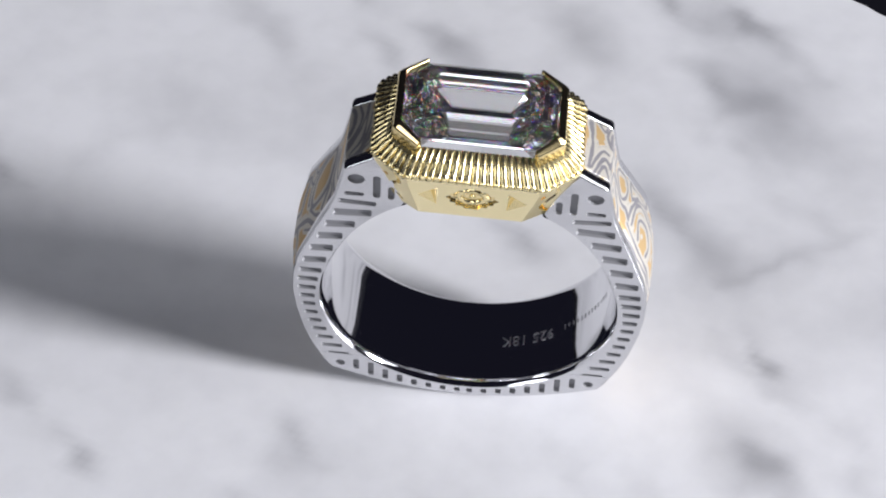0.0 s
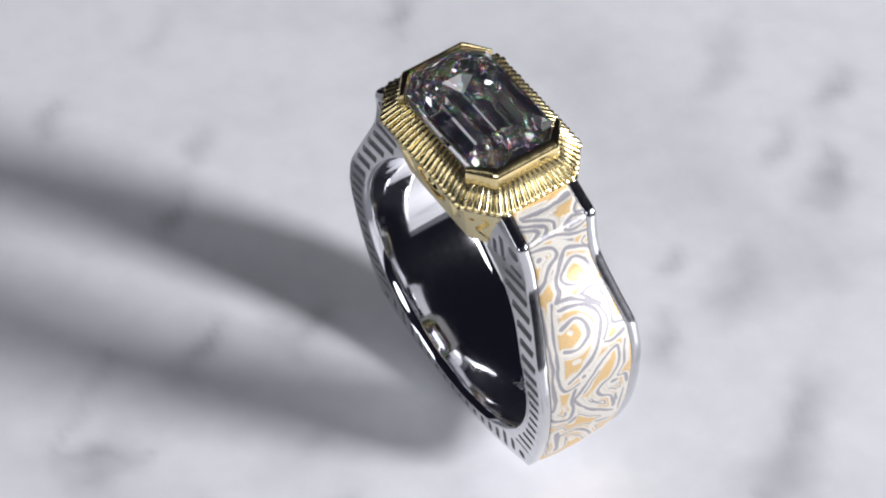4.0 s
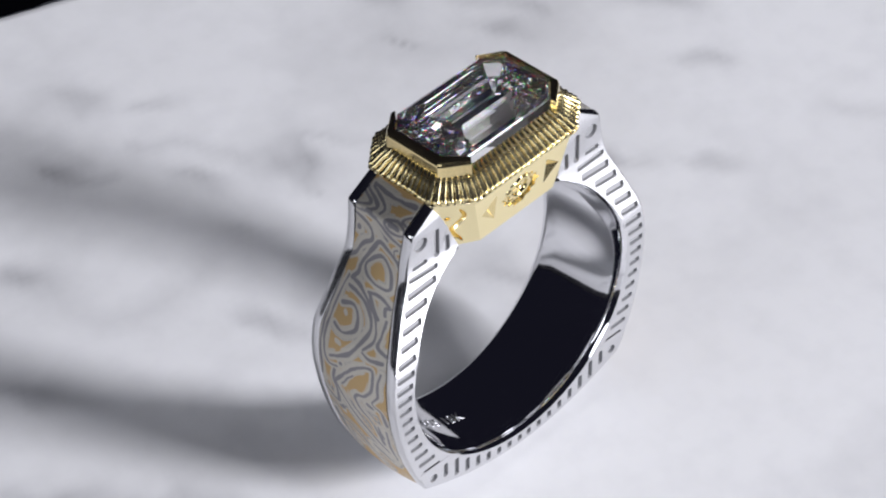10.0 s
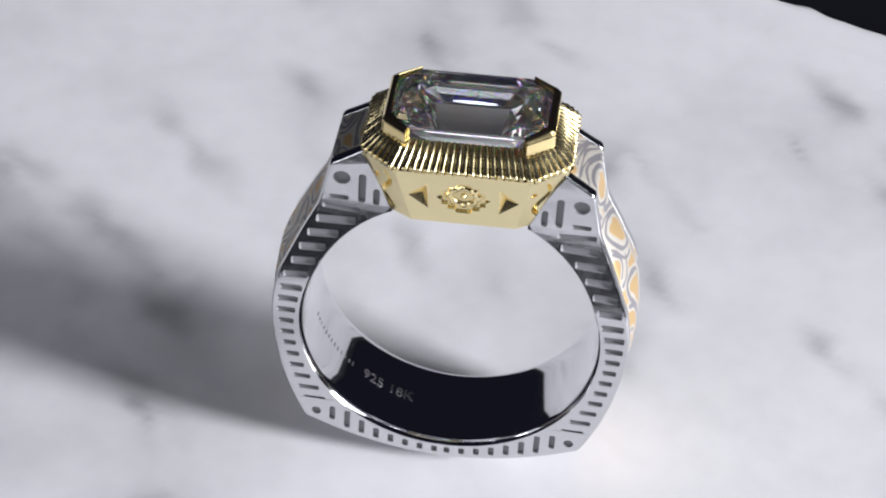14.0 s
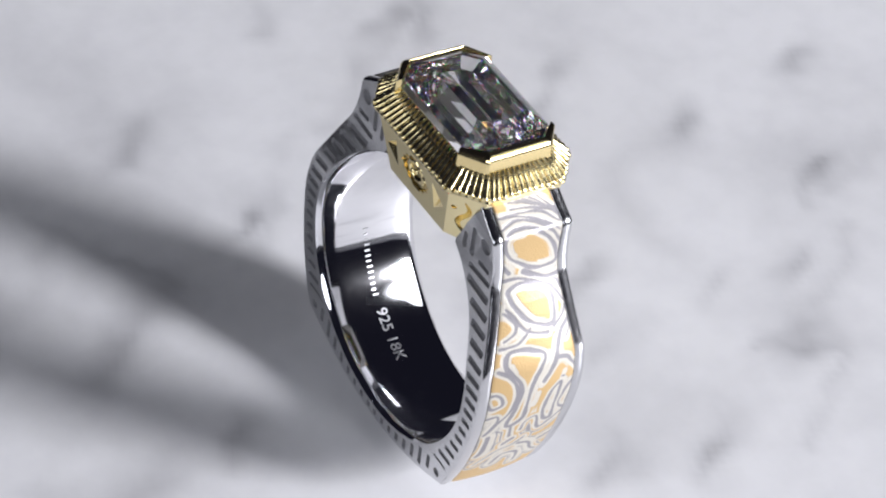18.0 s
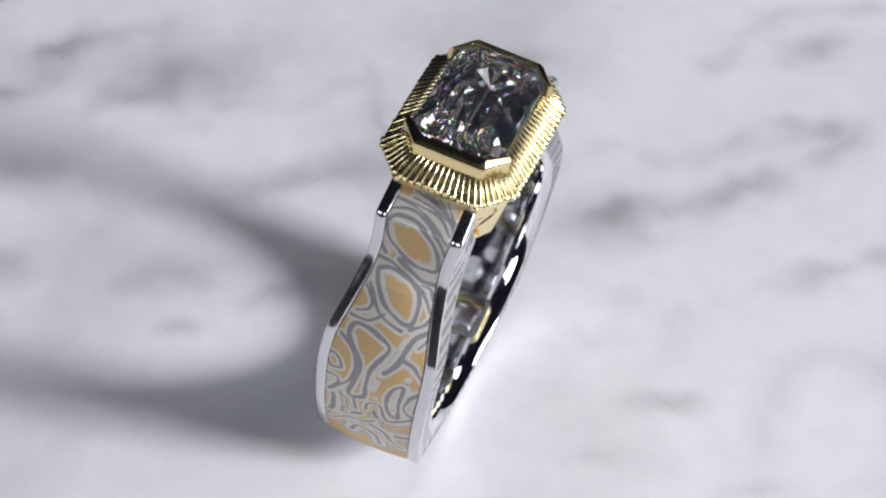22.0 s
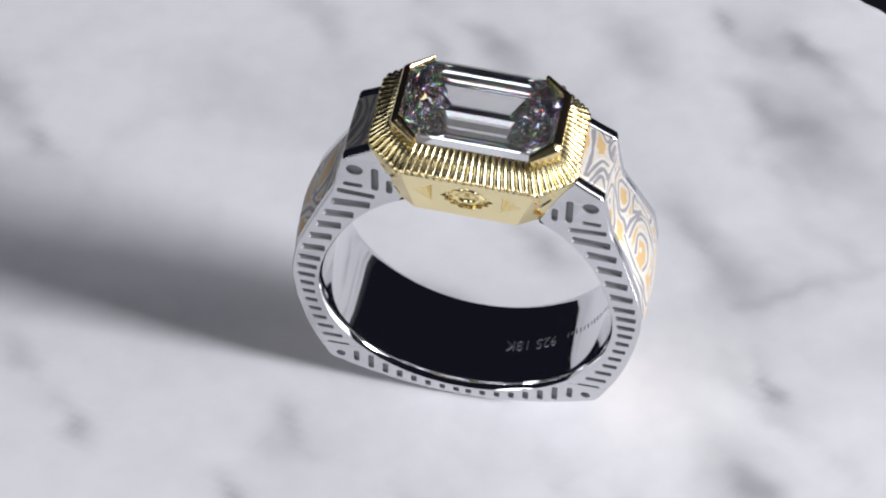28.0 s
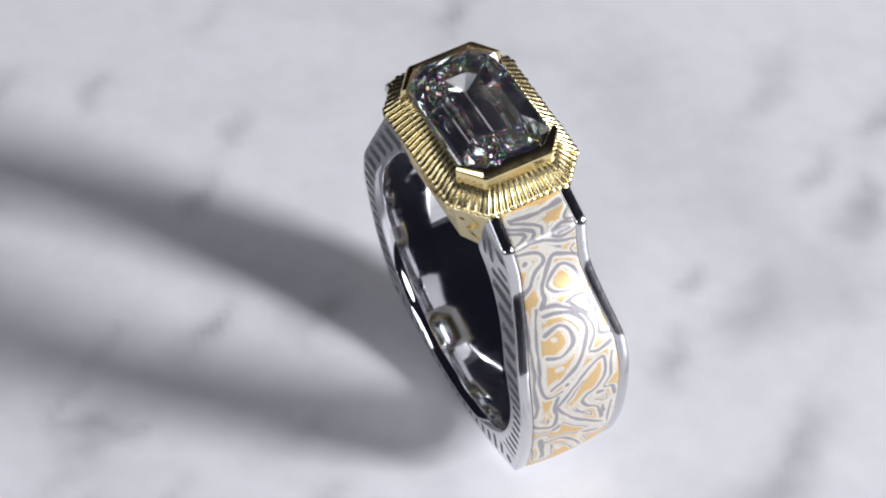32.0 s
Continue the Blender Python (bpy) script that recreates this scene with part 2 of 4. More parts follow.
def shank_mesh():
    from mathutils.geometry import tessellate_polygon
    bm = bmesh.new()

    def vert(x, y, z):
        return bm.verts.new((x * MM, y * MM, z * MM))

    def quad(pts, mi=0, smooth=False):
        try:
            fc = bm.faces.new(pts)
            fc.material_index, fc.smooth = mi, smooth
        except ValueError:
            pass

    depth = 0.22
    cells = face_cells()
    for sx in (1, -1):
        for sy in (1, -1):
            for outer, holes in cells:
                loops = [outer] + holes
                flat = [p for lp in loops for p in lp]
                vs = [vert(sx * p[0], sy * half(p[1]), p[1]) for p in flat]
                for tri in tessellate_polygon([[Vector((p[0], p[1], 0)) for p in lp] for lp in loops]):
                    t = [vs[i] for i in tri]
                    quad(t if sx * sy < 0 else t[::-1])
                o = len(outer)
                for hl in holes:
                    n = len(hl)
                    cx = sum(p[0] for p in hl) / n
                    cz = sum(p[1] for p in hl) / n
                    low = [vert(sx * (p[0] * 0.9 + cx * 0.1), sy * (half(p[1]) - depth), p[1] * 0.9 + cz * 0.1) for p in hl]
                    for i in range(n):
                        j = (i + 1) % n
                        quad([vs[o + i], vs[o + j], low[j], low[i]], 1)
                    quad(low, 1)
                    o += n

    # the shoulders' inner ends
    for sx in (1, -1):
        ends = [[vert(sx * x, sy * half(z), z) for sy in (1, -1)] for x, z in SHOULDER]
        for p0, p1 in zip(ends[:-1], ends[1:]):
            quad([p0[0], p0[1], p1[1], p1[0]])

    # rails, the outer skin, and the bed of the inlay
    path = [(6.3, 13.12), (7.3, 12.45), (8.0, 12.02), (8.17, 11.92)] + [(out_x(z), z) for z in np.linspace(11.8, -8.2, 80)] + [(8.98, -8.62)]
    path += [(x, out_bottom(x)) for x in np.linspace(8.5, 0, 24)]
    full = path + [(-x, z) for x, z in path[-2::-1]]
    pts = [Vector((x, z)) for x, z in full]
    rows = []
    for i, p in enumerate(pts):
        tg = (pts[min(i + 1, len(pts) - 1)] - pts[max(i - 1, 0)]).normalized()
        nm = Vector((tg.y, -tg.x))
        if nm.dot(p) < 0:
            nm = -nm
        h = half(p.y)
        row = []
        for y, off in [(e - h, o) for e, o in RAIL_FORM] + [(0, 0.0)] + [(h - e, o) for e, o in RAIL_FORM[::-1]]:
            q = p + nm * off
            row.append(vert(q.x, y, q.y))
        rows.append(row)
    for r0, r1 in zip(rows[:-1], rows[1:]):
        for i in range(len(r0) - 1):
            quad([r0[i], r0[i + 1], r1[i + 1], r1[i]], 0, True)
    # bore with eased rims
    rows = []
    steps = (-1, -0.985, -0.95, -0.9, -0.84, -0.56, -0.28, 0, 0.28, 0.56, 0.84, 0.9, 0.95, 0.985, 1)
    for a in np.linspace(radians(63.17), radians(-243.17), 163):
        c, s = math.cos(a), math.sin(a)
        h = half(RIM_R * s)
        rows.append([vert(bore_r(f * h, h) * c, f * h, bore_r(f * h, h) * s) for f in steps])
    for r0, r1 in zip(rows[:-1], rows[1:]):
        for i in range(14):
            quad([r0[i], r0[i + 1], r1[i + 1], r1[i]], 2, True)
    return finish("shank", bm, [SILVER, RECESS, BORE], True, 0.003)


def flat_shade_caps(me):
    for p in me.polygons:
        if p.material_index == 1 or abs(p.normal.y) > 0.9 and p.material_index != 2:
            p.use_smooth = False


# ---- wood-grain inlay ----
# the layered sheet was punched and filed: grey layers come up as lines, broad pale ones as patches, gold lies between
LINES = {(1, "grey"): [], (1, "pale"): [], (-1, "grey"): [], (-1, "pale"): []}
ARC_Z = np.linspace(-9.2, 13.4, 400)
ARC_S = np.concatenate([[0], np.cumsum(np.hypot(np.diff(ARC_Z), np.diff([out_x(z) if z < 11.9 else 8.2 - (z - 11.9) * 1.58 for z in ARC_Z])))])


def vein(side, layer, wide, *way):
    """One layer's line over the strip, through (y, z), rounded between its points."""
    p = [Vector((y, float(np.interp(z, ARC_Z, ARC_S)))) for y, z in way]
    ring_like = (p[0] - p[-1]).length < 0.05 and len(p) > 3
    fine = []
    for i in range(len(p) - 1):
        a = p[i - 1] if i else (p[-2] if ring_like else p[0])
        b, c = p[i], p[i + 1]
        d = p[i + 2] if i + 2 < len(p) else (p[1] if ring_like else p[-1])
        for k in range(6):
            t = k / 6
            fine.append(0.5 * (2 * b + (c - a) * t + (2 * a - 5 * b + 4 * c - d) * t * t + (3 * b - a - 3 * c + d) * t ** 3))
    LINES[side, layer].append((wide, fine + [p[-1]]))


def side_one():
    vein(1, "grey", 0.12, (-1.7, 12.8), (-0.1, 12.7), (1.8, 12.8))
    vein(1, "grey", 0.06, (-2.4, 12.5), (-1.2, 12.2), (-1.6, 12.0), (-2.3, 11.9))
    vein(1, "grey", 0.06, (-2.1, 12.6), (-0.6, 12.2), (-0.8, 12.0), (-1.3, 11.8), (-2.3, 11.7))
    vein(1, "grey", 0.06, (-1.7, 12.7), (-0.1, 12.3), (-0.1, 12.0))
    vein(1, "grey", 0.08, (2.1, 12.5), (1.6, 12.2), (2.2, 12.1))
    vein(1, "grey", 0.06, (0.5, 11.9), (1.2, 12.1), (2.0, 12.0), (2.1, 11.7), (1.2, 11.5), (0.6, 11.7), (0.5, 11.9))
    vein(1, "grey", 0.08, (0.9, 11.9), (1.7, 11.9))
    vein(1, "grey", 0.08, (-1.1, 11.9), (-0.1, 11.7), (0.9, 11.2), (2.0, 10.9))
    vein(1, "grey", 0.12, (-2.2, 11.4), (-1.1, 11.2), (-0.5, 10.8), (-0.4, 10.2), (-1.1, 9.6), (-1.6, 8.7), (-2.1, 8.3))
    vein(1, "grey", 0.14, (-1.6, 10.5), (-1.6, 10.5))
    vein(1, "grey", 0.12, (2.0, 9.6), (0.4, 10.4), (-0.2, 9.7), (-0.9, 8.3), (-0.9, 7.7), (-1.3, 7.2))
    vein(1, "grey", 0.08, (0.6, 9.5), (-0.3, 8.8), (-0.5, 8.3), (0.0, 7.8), (1.0, 7.6), (1.7, 7.7), (1.7, 8.2), (1.3, 9.1), (0.6, 9.5))
    vein(1, "grey", 0.06, (1.8, 10.5), (1.5, 10.2), (2.0, 9.4))
    vein(1, "grey", 0.08, (0.4, 7.0), (1.2, 7.1), (2.1, 6.8))
    vein(1, "grey", 0.10, (0.5, 7.0), (1.0, 6.3), (1.6, 5.8))
    vein(1, "grey", 0.08, (2.0, 6.2), (1.9, 6.6), (2.2, 6.7))
    vein(1, "grey", 0.08, (-2.3, 7.1), (-2.5, 5.7), (-2.7, 3.5), (-2.9, 1.7), (-2.8, 0.2), (-3.0, -0.7))
    vein(1, "grey", 0.08, (-1.6, 7.2), (-2.0, 5.8), (-2.3, 3.9), (-2.5, 2.3), (-2.2, 1.1), (-1.6, 1.0), (-1.1, 1.2))
    vein(1, "grey", 0.10, (-1.5, 5.5), (-0.5, 5.8), (0.1, 5.3), (0.2, 4.6), (-0.2, 4.1), (-0.9, 3.8), (-1.7, 4.0))
    vein(1, "grey", 0.10, (-1.3, 6.7), (-0.3, 6.6), (0.7, 6.1), (1.3, 5.1), (1.0, 4.2), (0.3, 3.1), (-0.6, 2.3), (-1.8, 1.6))
    vein(1, "grey", 0.08, (-1.3, 7.2), (-0.4, 7.1), (0.4, 6.6), (1.3, 5.9), (1.7, 5.0), (1.7, 4.3), (1.1, 3.6))
    vein(1, "grey", 0.10, (-0.8, 1.6), (-0.7, 1.6))
    vein(1, "grey", 0.08, (-1.5, -0.3), (-0.4, 1.0), (0.6, 2.0), (1.5, 2.5), (2.0, 2.5), (2.1, 1.8), (1.9, 0.8), (1.3, 0.1), (0.6, -0.2), (0.3, -0.8), (0.7, -1.6), (1.5, -2.4), (2.0, -4.2))
    vein(1, "grey", 0.08, (1.1, 3.4), (1.7, 3.2), (2.7, 3.4))
    vein(1, "grey", 0.16, (1.5, -0.6), (1.8, -0.7))
    vein(1, "grey", 0.08, (-1.5, -0.4), (-0.8, -1.6), (-0.1, -2.6), (0.9, -3.7), (2.1, -5.1))
    vein(1, "grey", 0.10, (-3.2, -1.6), (-2.5, -2.2), (-1.7, -2.4), (-1.5, -1.2), (-1.7, -0.3), (-1.4, 0.7))
    vein(1, "grey", 0.14, (-2.5, -3.9), (-2.2, -5.6), (-2.0, -7.2))
    vein(1, "grey", 0.08, (-2.1, -4.5), (-1.0, -4.6), (-0.0, -5.8), (0.9, -7.7))
    vein(1, "grey", 0.08, (0.7, -5.2), (2.0, -6.2))
    vein(1, "grey", 0.08, (1.9, -2.5), (2.1, -3.5))
    vein(1, "grey", 0.08, (2.2, 5.9), (2.15, 5.0), (2.1, 4.2), (2.9, 3.9))
    vein(1, "grey", 0.08, (2.7, 2.6), (2.5, 1.8), (2.4, 0.6), (1.9, -0.2), (2.6, -0.8), (2.8, -1.8))
    vein(1, "grey", 0.08, (2.6, -2.6), (2.5, -4.2), (2.6, -5.6))
    vein(1, "pale", 0.39, (-0.3, 11.2), (0.6, 10.7))
    vein(1, "pale", 0.35, (-1.2, 9.3), (-0.4, 9.9))
    vein(1, "pale", 0.27, (0.2, 1.3), (-0.6, 0.1))
    vein(1, "pale", 0.27, (-1.8, -1.6), (-1.4, -3.2))
    vein(1, "pale", 0.23, (-1.4, -5.6), (-0.8, -6.4))
    vein(1, "pale", 0.12, (-1.0, 5.1), (-0.9, 5.0))
    vein(1, "pale", 0.19, (-1.2, 3.1), (-0.9, 3.1))
    vein(1, "pale", 0.12, (-0.2, 9.4), (-0.2, 9.4))


def side_two():
    for k in range(5):
        vein(-1, "grey", 0.05, (1.0 - 0.5 * k, 13.05), (-0.6 - 0.3 * k, 12.8 - 0.06 * k), (-2.1, 12.5 - 0.12 * k))
    vein(-1, "grey", 0.10, (1.0, 12.1), (-0.1, 12.0), (-1.3, 11.1), (-1.8, 10.0), (-1.7, 9.4), (-0.6, 9.3), (0.5, 9.7), (1.6, 10.5), (2.0, 11.5), (1.7, 12.0), (1.0, 12.1))
    vein(-1, "grey", 0.08, (2.1, 12.2), (0.9, 12.4), (-0.3, 12.2), (-1.5, 11.6), (-2.0, 10.8))
    vein(-1, "grey", 0.06, (2.0, 12.6), (0.6, 12.6), (-0.9, 12.5), (-2.0, 12.0))
    vein(-1, "grey", 0.06, (1.0, 12.8), (-0.4, 12.7), (-2.0, 12.4))
    vein(-1, "grey", 0.06, (1.4, 12.6), (-0.0, 12.4), (-1.3, 12.0), (-2.0, 11.6))
    vein(-1, "grey", 0.14, (0.6, 9.3), (0.0, 9.0), (-1.1, 8.5), (-2.0, 8.5))
    vein(-1, "grey", 0.12, (2.1, 10.0), (1.6, 9.4))
    vein(-1, "grey", 0.08, (2.0, 8.9), (1.0, 8.9), (-0.3, 8.4), (-1.4, 7.8), (-2.3, 6.7))
    vein(-1, "grey", 0.12, (0.6, 8.5), (-0.5, 8.2), (-1.3, 7.5), (-1.5, 6.1), (-1.2, 5.6), (-0.5, 5.7), (0.5, 6.2), (1.3, 7.1), (1.7, 8.0), (1.3, 8.4), (0.6, 8.5))
    vein(-1, "grey", 0.08, (-2.4, 6.4), (-2.1, 5.9), (-1.4, 5.4))
    vein(-1, "grey", 0.06, (-1.2, 8.2), (-1.8, 8.1), (-2.2, 7.5))
    vein(-1, "grey", 0.08, (2.1, 6.9), (1.4, 6.2), (1.5, 5.6), (2.2, 5.2))
    vein(-1, "grey", 0.08, (1.9, 7.1), (0.9, 5.8), (-0.0, 5.3), (-0.9, 5.1))
    vein(-1, "grey", 0.12, (2.0, 4.4), (1.1, 4.5), (-0.2, 4.1), (-0.6, 3.7), (-0.3, 3.0), (0.2, 1.8), (0.3, 0.4), (0.3, -1.0), (0.9, -1.6), (1.4, -1.5), (1.2, -0.1), (0.9, 1.2), (1.1, 2.3), (1.8, 3.1), (2.2, 3.7), (2.0, 4.4))
    vein(-1, "grey", 0.08, (2.7, 3.4), (1.9, 2.9), (1.3, 2.0), (1.2, 1.0), (1.6, -0.3), (2.5, -1.6))
    vein(-1, "grey", 0.08, (3.3, 1.4), (2.8, 1.7), (2.3, 1.3), (2.2, 0.7), (2.9, 0.5), (3.3, 1.4))
    vein(-1, "grey", 0.08, (3.0, -0.4), (2.3, -0.3), (2.2, -1.0), (2.8, -2.1))
    vein(-1, "grey", 0.14, (2.4, -2.5), (2.4, -4.0), (2.6, -4.7))
    vein(-1, "grey", 0.10, (1.0, -1.6), (0.8, -2.9))
    vein(-1, "grey", 0.10, (1.0, -3.8), (0.4, -3.3))
    vein(-1, "grey", 0.14, (-2.6, 5.6), (-1.9, 4.9), (-1.6, 4.0), (-1.4, 3.2), (-1.1, 2.5), (-0.7, 1.9))
    vein(-1, "grey", 0.10, (-1.4, 3.4), (-2.3, 3.2), (-3.0, 2.4), (-3.4, 1.9))
    vein(-1, "grey", 0.10, (-2.1, 1.3), (-1.5, 0.8), (-1.2, -0.7), (-1.5, -1.9), (-2.1, -2.1), (-2.0, -0.7), (-2.1, 0.5), (-2.1, 1.3))
    vein(-1, "grey", 0.08, (-3.3, 1.2), (-2.6, 0.3), (-2.4, -1.0), (-3.2, -1.7))
    vein(-1, "grey", 0.12, (-3.3, 0.2), (-3.1, -0.9))
    vein(-1, "grey", 0.08, (0.1, -2.4), (-0.1, -1.6), (-0.8, -1.4), (-1.2, -2.6), (-1.7, -2.9), (-3.2, -1.7))
    vein(-1, "grey", 0.06, (2.4, -5.9), (1.2, -4.5), (0.1, -4.1), (-0.6, -3.6))
    vein(-1, "grey", 0.10, (-0.3, -4.2), (-1.3, -4.7), (-1.8, -5.7), (-2.5, -6.4))
    vein(-1, "grey", 0.12, (-2.1, -4.7), (-3.1, -4.4))
    vein(-1, "grey", 0.08, (1.0, -6.3), (0.5, -5.2), (-0.7, -5.6), (-1.0, -7.0))
    vein(-1, "grey", 0.08, (-2.3, 4.4), (-2.6, 4.9), (-2.7, 5.4))
    vein(-1, "grey", 0.08, (2.5, 4.8), (1.3, 4.9), (0.4, 5.7))
    vein(-1, "pale", 0.23, (-0.4, 1.0), (-0.2, 0.1))
    vein(-1, "pale", 0.19, (-2.3, 2.1), (-2.1, 1.6))
    vein(-1, "pale", 0.27, (-1.5, -0.3), (-1.7, -1.0))
    vein(-1, "pale", 0.19, (-0.6, -2.4), (-0.7, -2.9))
    vein(-1, "pale", 0.19, (1.8, 3.6), (1.5, 3.1))
    vein(-1, "pale", 0.16, (-2.4, 4.9), (-2.4, 4.8))


def gap_to(lines, y, s):
    """Distance of every place from the nearest line's edge."""
    best = np.full(y.shape, 9.0)
    swell = 0.045 * np.sin(y * 2.1 + 0.7 * s) * np.sin(s * 1.7 - y) + 0.01
    for wide, fine in lines:
        for a, b in zip(fine[:-1], fine[1:]):
            u = b - a
            f = np.clip(((y - a.x) * u.x + (s - a.y) * u.y) / max(u.length_squared, 1e-9), 0, 1)
            best = np.minimum(best, np.hypot(y - a.x - f * u.x, s - a.y - f * u.y) - wide - swell)
    return best


def inlay_mesh(side):
    """A strip of layered metal let into the outer face, slightly domed."""
    path = [(6.35 + 1.82 * k / 30, 13.09 - 1.17 * k / 30) for k in range(31)] + [(out_x(z), z) for z in np.linspace(11.82, -8.5, 330)]
    pts = [Vector(p) for p in path]
    n = 100
    ys, ss = np.zeros((len(pts), n + 1)), np.zeros((len(pts), n + 1))
    wob = np.zeros((len(pts), n + 1))
    for i, p in enumerate(pts):
        h = half(p.y) - RAIL - 0.03
        arc = float(np.interp(p.y, ARC_Z, ARC_S))
        for k in range(n + 1):
            y = h * (k / n * 2 - 1)
            ys[i, k] = y + 0.05 * noise.noise((y * 1.6, arc * 1.6, 3.1 * side)) + 0.015 * noise.noise((y * 6, arc * 6, 1.7))
            ss[i, k] = arc + 0.05 * noise.noise((y * 1.6, arc * 1.6, 7.7 * side)) + 0.015 * noise.noise((y * 6, arc * 6, 5.7))
            wob[i, k] = noise.noise((y * 0.8, arc * 0.5, 2.3 * side))
    grey, pale = gap_to(LINES[side, "grey"], ys, ss), gap_to(LINES[side, "pale"], ys, ss)
    ease = lambda v, w: np.clip(0.5 + v / w, 0, 1)
    rim = (0.165 if side > 0 else 0.185) + 0.05 * wob
    # 0 grey, 0.5 pale, 1 gold
    tone = 0.5 * ease(grey - 0.018, 0.06) + 0.5 * ease(np.minimum(grey - 0.045 - rim, pale), 0.08)
    # a second hairline and its pale rim inside the first, where the layers lie close
    close = np.clip(wob * 3 + (0.8 if side > 0 else 0.25), 0, 1)
    second = grey - 0.13 - rim
    tone = tone - close * (0.5 * (1 - ease(np.abs(second) - 0.07, 0.05)) + 0.3 * (1 - ease(np.abs(second) - 0.025, 0.04)))
    # wide gold fields pale a little towards their middle
    tone = tone - 0.22 * np.clip((grey - 0.55) / 0.5, 0, 1) * np.clip(wob + 0.15, 0, 1)
    # low down the layers lie closer: another line runs midway between the first ones
    deep = np.clip((9.6 - ss) / 1.5, 0, 1)
    mid = np.abs(grey - 0.5 - 0.06 * wob)
    tone = tone - deep * (0.5 * (1 - ease(mid - 0.14, 0.08)) + 0.5 * (1 - ease(mid - 0.05, 0.06)))
    tone = np.clip(tone, 0, 1)
    verts, faces = [], []
    for i, p in enumerate(pts):
        tg = (pts[min(i + 1, len(pts) - 1)] - pts[max(i - 1, 0)]).normalized()
        nm = Vector((-tg.y, tg.x))
        if nm.dot(p) < 0:
            nm = -nm
        h = half(p.y) - RAIL - 0.03
        b = bulge(p.y) - 0.12
        for k in range(n + 1):
            f = k / n * 2 - 1
            edge = min(1.0, (1 - abs(f)) * 20)
            q = p + nm * (0.09 + edge * 0.03 + b * (1 - f * f) - 0.02 * (1 - tone[i, k]))
            verts.append((side * q.x, h * f, q.y))
    for i in range(len(pts) - 1):
        for k in range(n):
            a = i * (n + 1) + k
            faces.append((a, a + 1, a + n + 2, a + n + 1))
    me = mesh_from("inlay", verts, faces, MOKUME, True)
    at = me.attributes.new("layer", "FLOAT", "POINT")
    at.data.foreach_set("value", tone.ravel())
    return me


side_one()
side_two()

# ---- gold head ----
def sign_front():
    """Outlines cut into a long facet: two arrowheads and a stepped lozenge, (u, v) from its middle."""
    tri = lambda s: [(s * 2.2, 1.12), (s * 2.2, -1.12), (s * 3.45, 0.0)]
    steps = [(1.7, 0.0), (1.35, 0.28), (1.4, 0.58), (1.0, 0.66), (1.0, 1.0), (0.56, 1.02), (0.42, 1.32)]
    loz = steps + [(-x, z) for x, z in steps[::-1]] + [(-x, -z) for x, z in steps[1:]] + [(x, -z) for x, z in steps[:0:-1]]
    seen, out = set(), []
    for p in loz:
        if p not in seen:
            seen.add(p)
            out.append(p)
    return [tri(-1), tri(1), out]


def sign_corner():
    """A zigzag with a dot beside it."""
    mid = []
    for k in range(29):
        f = k / 28
        mid.append(Vector((0.45 * math.sin(f * 6.9 + 0.3) * (0.65 + 0.35 * math.sin(f * 3.1)), 1.6 - 3.6 * f)))
    left, right = [], []
    for k, p in enumerate(mid):
        t = (mid[min(k + 1, 28)] - mid[max(k - 1, 0)]).normalized()
        w = 0.05 + 0.15 * math.sin(math.pi * k / 28) ** 0.6
        left.append((p.x + t.y * w, p.y - t.x * w))
        right.append((p.x - t.y * w, p.y + t.x * w))
    zig = right + left[::-1]
    return [zig, disc(-0.68, 0.75, 0.2, 12)]


def cup_line(hx, hy, cx, cy, z):
    """A rectangle whose corners are clipped more along one side."""
    return [(hx, -hy + cy, z), (hx, hy - cy, z), (hx - cx, hy, z), (-hx + cx, hy, z), (-hx, hy - cy, z), (-hx, -hy + cy, z), (-hx + cx, -hy, z), (hx - cx, -hy, z)]


